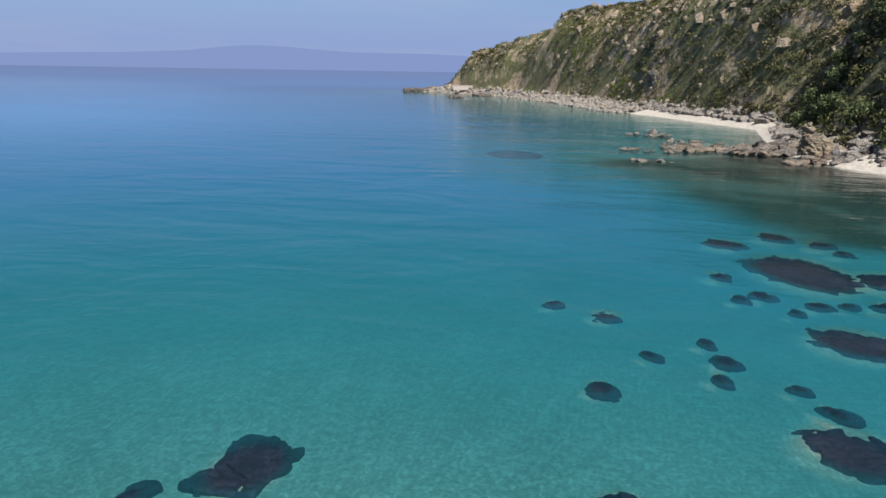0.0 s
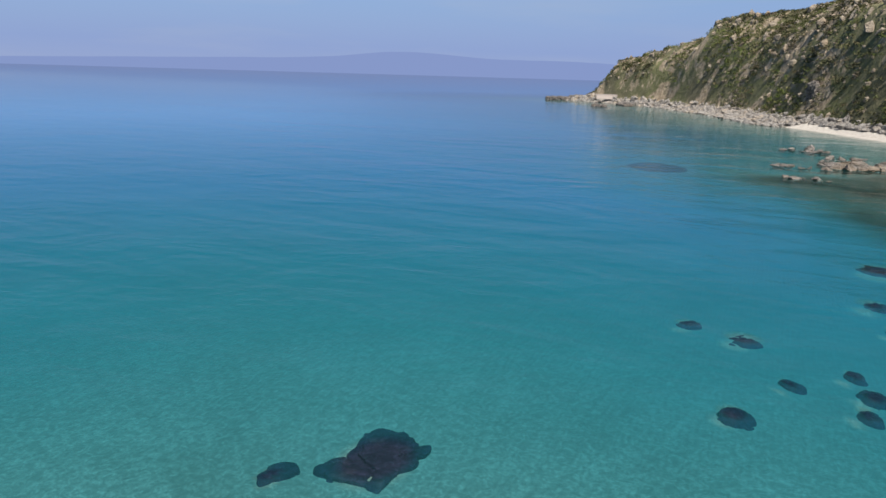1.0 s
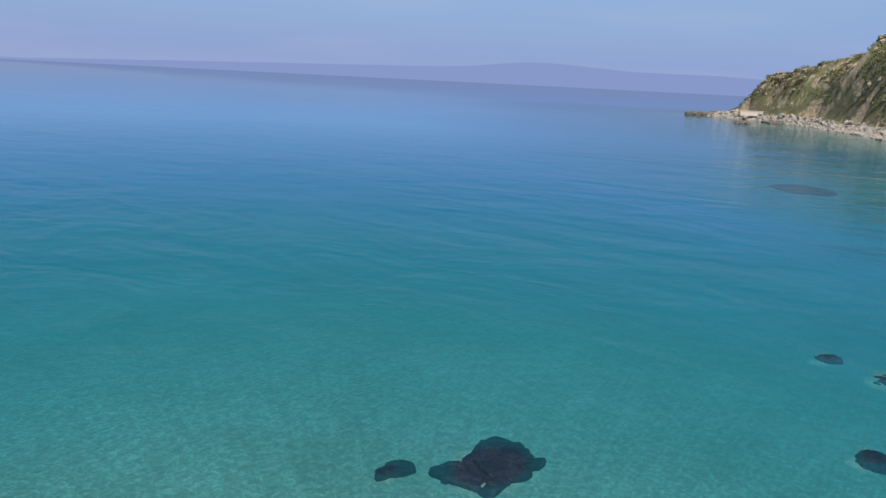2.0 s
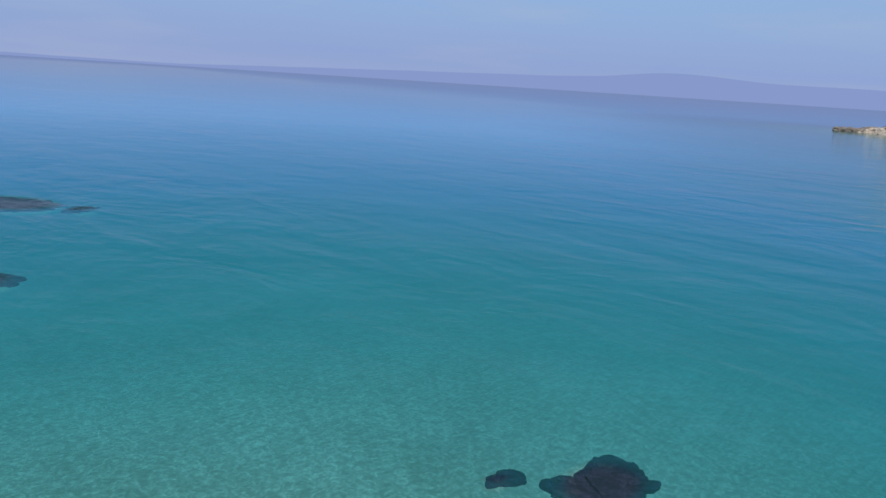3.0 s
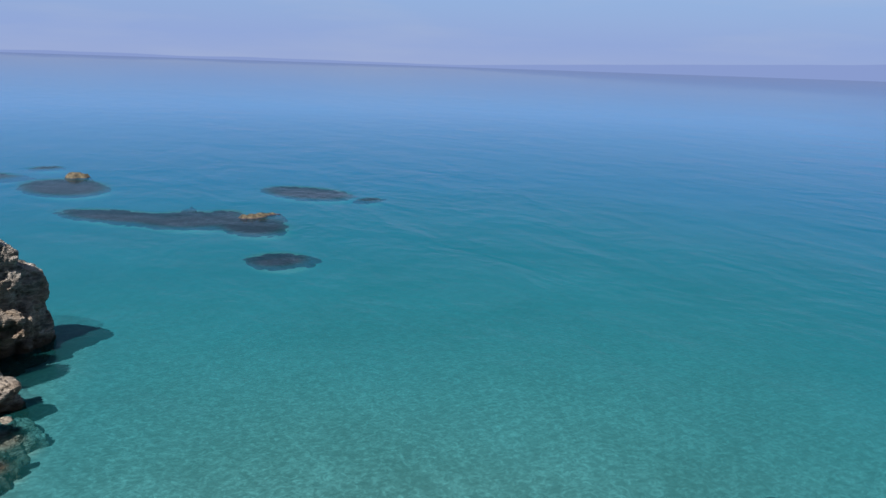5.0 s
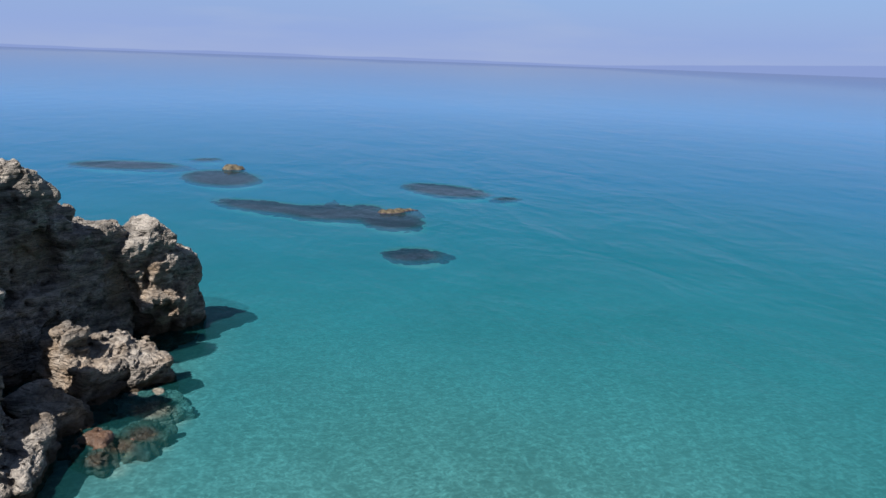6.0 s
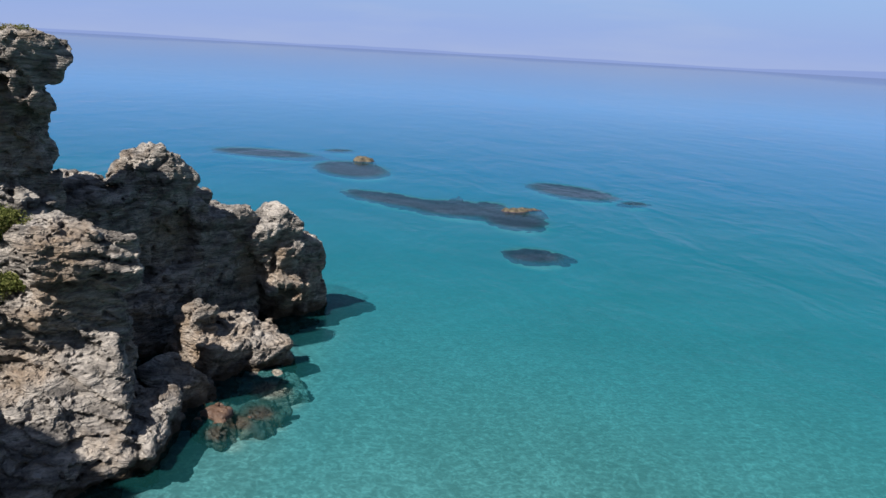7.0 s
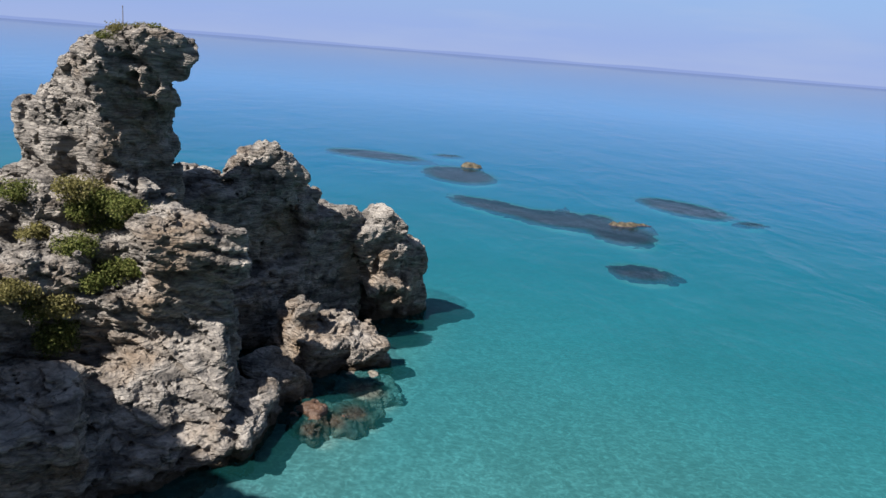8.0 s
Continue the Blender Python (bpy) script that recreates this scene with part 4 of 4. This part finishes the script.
def scree(count, y0, y1, d0, d1, s0, s1, seed, low=-1.0, high=3.2):
    x, y, rs = scatter(count, y0, y1, d0, d1, seed)
    bm = bmesh.new()
    bmesh.ops.create_icosphere(bm, subdivisions=1, radius=1)
    bv = np.array([v.co[:] for v in bm.verts])
    bf = np.array([[v.index for v in f.verts] for f in bm.faces])
    bm.free()
    z = hill_height(x, y)
    low_lying = (z > low) & (z < high)
    x, y, z = x[low_lying], y[low_lying], z[low_lying]
    n = len(x)
    size = s0 + (s1 - s0) * rs.rand(n) ** 2.2
    jit = 1 + 0.8 * (rs.rand(n, len(bv), 1) - 0.5)
    sc = size[:, None, None] * (0.6 + 0.7 * rs.rand(n, 1, 3)) * np.array([1, 1, 0.7])
    an = rs.rand(n) * 6.3
    loc = bv[None] * jit * sc
    lx = loc[..., 0] * np.cos(an)[:, None] - loc[..., 1] * np.sin(an)[:, None]
    ly = loc[..., 0] * np.sin(an)[:, None] + loc[..., 1] * np.cos(an)[:, None]
    v = np.stack([lx + x[:, None], ly + y[:, None], loc[..., 2] * (1.5 if low > 0 else 1.0) + (z + (-0.15 if low > 0 else 0.15) * size)[:, None]], -1).reshape(-1, 3)
    f = (bf[None] + (np.arange(n) * len(bv))[:, None, None]).reshape(-1, 3)
    return mesh_of("scree", v, f)


put("scree", scree(5200, 238, 432, -2.0, 8, 0.3, 1.5, 3), PALE_STONE, label="band of pale grey stones along the waterline", category="stones", kind="stuff")
put("scree", scree(700, 185, 240, 4.5, 10, 0.35, 1.5, 5), PALE_STONE, label="pale grey stones above the white beach", category="stones", kind="stuff")
put("scree", scree(900, 96, 175, 3, 12, 0.3, 1.3, 4), PALE_STONE, label="pale grey stones on the beach", category="stones", kind="stuff")


def leaves(centres, normals, size, rs):
    """Small bent leaf sprays, two triangles each."""
    n = len(centres)
    a = rs.normal(size=(n, 3))
    a /= np.linalg.norm(a, axis=1)[:, None]
    nn = normals + 0.7 * rs.normal(size=(n, 3))
    b = np.cross(nn, a)
    b /= np.linalg.norm(b, axis=1)[:, None] + 1e-6
    a = np.cross(b, nn)
    a /= np.linalg.norm(a, axis=1)[:, None] + 1e-6
    s = size[:, None] if isinstance(size, np.ndarray) else size
    tip, side = a * s, b * s * 0.55
    lift = nn / (np.linalg.norm(nn, axis=1)[:, None] + 1e-6) * s * 0.18
    v = np.stack([centres - tip, centres + side + lift, centres + tip, centres - side + lift], 1).reshape(-1, 3)
    f = np.arange(4 * n).reshape(-1, 4)
    return v, f


def bush_field(count, y0, y1, d0, d1, s0, s1, per, seed, clear=0.0, power=1.0):
    x, y, rs = scatter(count, y0, y1, d0, d1, seed, power)
    keep = fbm(x / 14, y / 14, x * 0 + 6.6, 3) > clear
    x, y = x[keep], y[keep]
    z = hill_height(x, y)
    size = s0 + (s1 - s0) * rs.rand(len(x)) ** 1.8
    d = rs.normal(size=(len(x), per, 3))
    d[..., 2] = np.abs(d[..., 2]) * 0.9
    d /= np.linalg.norm(d, axis=2)[..., None]
    rad = (0.55 + 0.5 * rs.rand(len(x), per, 1)) * size[:, None, None]
    c = np.stack([x, y, z], 1)[:, None] + d * rad * np.array([1, 1, 0.8])
    sz = np.repeat(size * 0.2, per) * (0.6 + 0.8 * rs.rand(len(x) * per))
    v, f = leaves(c.reshape(-1, 3), d.reshape(-1, 3), sz, rs)
    return mesh_of("scrub", v, f)


put("scree", scree(1500, 150, 425, 14, 46, 0.4, 1.8, 6, 14.0, 60.0), OCHRE_ROCK, label="tan rock crags along the cape's upper edge", category="crags", kind="stuff")
put("scree", scree(900, 150, 420, 7, 30, 0.3, 1.1, 7, 3.0, 26.0), OCHRE_ROCK, label="scattered tan rocks on the cape's slope", category="rocks", kind="stuff")
put("scrub", bush_field(7000, 150, 434, 7, 62, 0.6, 1.9, 36, 8, 0.45), SCRUB, label="dense olive-green scrub on the cape's slope", category="scrub", kind="stuff")
put("scrub", bush_field(5600, 150, 434, 6, 62, 0.5, 1.5, 30, 18, 0.40), SCRUB_GREEN, label="bright green low scrub on the cape's slope", category="scrub", kind="stuff")
put("scrub", bush_field(3600, 150, 434, 6, 62, 0.5, 1.6, 28, 28, 0.38), SCRUB_BROWN, label="brown dry scrub on the cape's slope", category="scrub", kind="stuff")
put("scrub", bush_field(2600, 95, 205, 7, 60, 0.7, 2.3, 55, 9, 0.2), SCRUB, label="dark green scrub above the beach", category="scrub", kind="stuff")


def plant(name, at, height, radius, count, leaf, material, label, category, group, seed, trunk=True):
    """A plant of stems and many small leaf sprays, its outline uneven."""
    rs = np.random.RandomState(seed)
    root = empty(name, at, label, category, group)
    bm = bmesh.new()
    tips = []
    for k in range(6):
        an, out = rs.rand() * 6.3, radius * (0.25 + 0.5 * rs.rand())
        top = Vector((math.cos(an) * out, math.sin(an) * out, height * (0.45 + 0.45 * rs.rand())))
        tips.append(top)
        prev, w0 = Vector((0, 0, -0.1 * height)), 0.05 * height
        for s in (0.5, 1.0):
            nxt = top * s + Vector((0, 0, 0.1 * height * math.sin(3.1 * s)))
            axis = nxt - prev
            m = Matrix.Translation((prev + nxt) / 2) @ axis.to_track_quat("Z", "Y").to_matrix().to_4x4()
            bmesh.ops.create_cone(bm, segments=5, radius1=w0, radius2=w0 * 0.6, depth=axis.length, matrix=m)
            prev, w0 = nxt, w0 * 0.6
    me = bpy.data.meshes.new("stem")
    bm.to_mesh(me)
    bm.free()
    put("trunk" if trunk else "stem", me, BARK, root)
    clump = rs.randint(0, 9, count)
    cc = np.array([(*(t * 0.9),) for t in tips] + [(0, 0, height * 0.75), (radius * 0.4, 0, height * 0.5), (-radius * 0.4, radius * 0.2, height * 0.45)])
    cr = radius * (0.38 + 0.3 * rs.rand(9))
    d = rs.normal(size=(count, 3))
    d /= np.linalg.norm(d, axis=1)[:, None]
    c = cc[clump] + d * (cr[clump] * (0.45 + 0.6 * rs.rand(count)))[:, None] * np.array([1, 1, 0.8])
    c[:, 2] = np.maximum(c[:, 2], 0.05 * height)
    v, f = leaves(c, d + np.array([0, 0, 0.4]), leaf * (0.6 + 0.8 * rs.rand(count)), rs)
    put("crown", mesh_of("crown", v, f), material, root)
    return root


# trees where the slope meets the beach
for k in range(34):
    x = rnd.uniform(32, 56)
    y = rnd.uniform(104, 172)
    d = float(coast_distance(np.array([x]), np.array([y]))[0])
    if d < 7:
        continue
    z = float(hill_height(np.array([x]), np.array([y]))[0])
    plant("tree", (x, y, z - 0.2), rnd.uniform(3.0, 5.5), rnd.uniform(1.8, 3.2), 900, 0.24, TREE_LEAF, "rounded dark green tree at the foot of the slope", "tree", "trees above the beach", 100 + k)


# ---- plants and a pole on the headland ----
SHRUBS = [
    (-24.1, -11.0, 6.6, 0.7, 0.9), (-24.5, -10.3, 6.3, 0.6, 0.75), (-23.8, -9.3, 6.2, 0.6, 0.7), (-23.7, -12.4, 6.5, 0.6, 0.8), (-24.2, -10.4, 4.6, 0.9, 0.85), (-23.2, -9.4, 4.4, 0.6, 0.75), (-23.3, -8.9, 4.5, 0.5, 0.55),
    (-22.5, -9.8, 4.3, 0.45, 0.6), (-21.9, -10.6, 3.7, 0.6, 0.8), (-21.8, -11.0, 3.4, 0.7, 0.8), (-22.0, -10.5, 2.9, 0.5, 0.7), (-21.8, -10.7, 2.6, 0.5, 0.7), (-21.2, -11.5, 4.3, 0.6, 0.8), (-24.4, -10.3, 5.3, 0.8, 0.7),
    (-24.0, -10.7, 5.9, 0.7, 0.7), (-22.8, -10.4, 5.2, 0.6, 0.7), (-23.3, -11.9, 5.4, 0.5, 0.6),
]
for k, (x, y, z, hgt, rad) in enumerate(SHRUBS):
    plant("shrub", (x, y, z - 0.1), hgt, rad, 2300, 0.042, SHRUB_LEAF if k % 4 else DRY, "yellow-green maritime shrub growing in a rock cleft", "shrub", "shrubs on the headland", 200 + k, False)
for k, (x, y, hgt, rad) in enumerate(((-25.9, -10.7, 0.3, 0.5), (-26.0, -10.3, 0.3, 0.5), (-26.3, -10.0, 0.26, 0.45), (-26.2, -9.6, 0.24, 0.45), (-26.3, -9.2, 0.3, 0.4), (-26.6, -10.5, 0.3, 0.5))):
    plant("grass_tuft", (x, y, top_at(x, y) - 0.2), hgt * 0.7, rad * 0.8, 420, 0.03, DRY if k % 2 else SHRUB_LEAF, "low dry grass tuft on top of the stack", "grass", "tufts on the stack", 230 + k, False)
bm = bmesh.new()
bmesh.ops.create_cone(bm, segments=8, radius1=0.018, radius2=0.012, depth=0.7, cap_ends=True, matrix=Matrix.Translation((0, 0, 0.2)))
bmesh.ops.create_icosphere(bm, subdivisions=1, radius=0.026, matrix=Matrix.Translation((0, 0, 0.56)))
me = bpy.data.meshes.new("pole")
bm.to_mesh(me)
bm.free()
pole = put("pole", me, POLE, label="thin weathered pole standing on the stack's top", category="pole")
pole.location = (-26.4, -10.3, top_at(-26.4, -10.3))

# low pale wall on the shelf below the cape's last slope
wall = empty("retaining_wall", (-72.5, 396.0, 2.3), "low pale plastered wall at the cape's foot", "wall")
wall.rotation_euler = (0, 0, radians(11))
for name, half, z in (("wall_body", (6.5, 0.5, 1.1), 0.6), ("coping", (6.7, 0.65, 0.14), 1.85)):
    bm = bmesh.new()
    bmesh.ops.create_cube(bm, size=2, matrix=Matrix.Translation((0, 0, z)) @ Matrix.Diagonal((*half, 1)))
    bmesh.ops.bevel(bm, geom=bm.edges[:], offset=0.08, segments=2, affect="EDGES")
    me = bpy.data.meshes.new(name)
    bm.to_mesh(me)
    bm.free()
    put(name, me, PLASTER, wall)
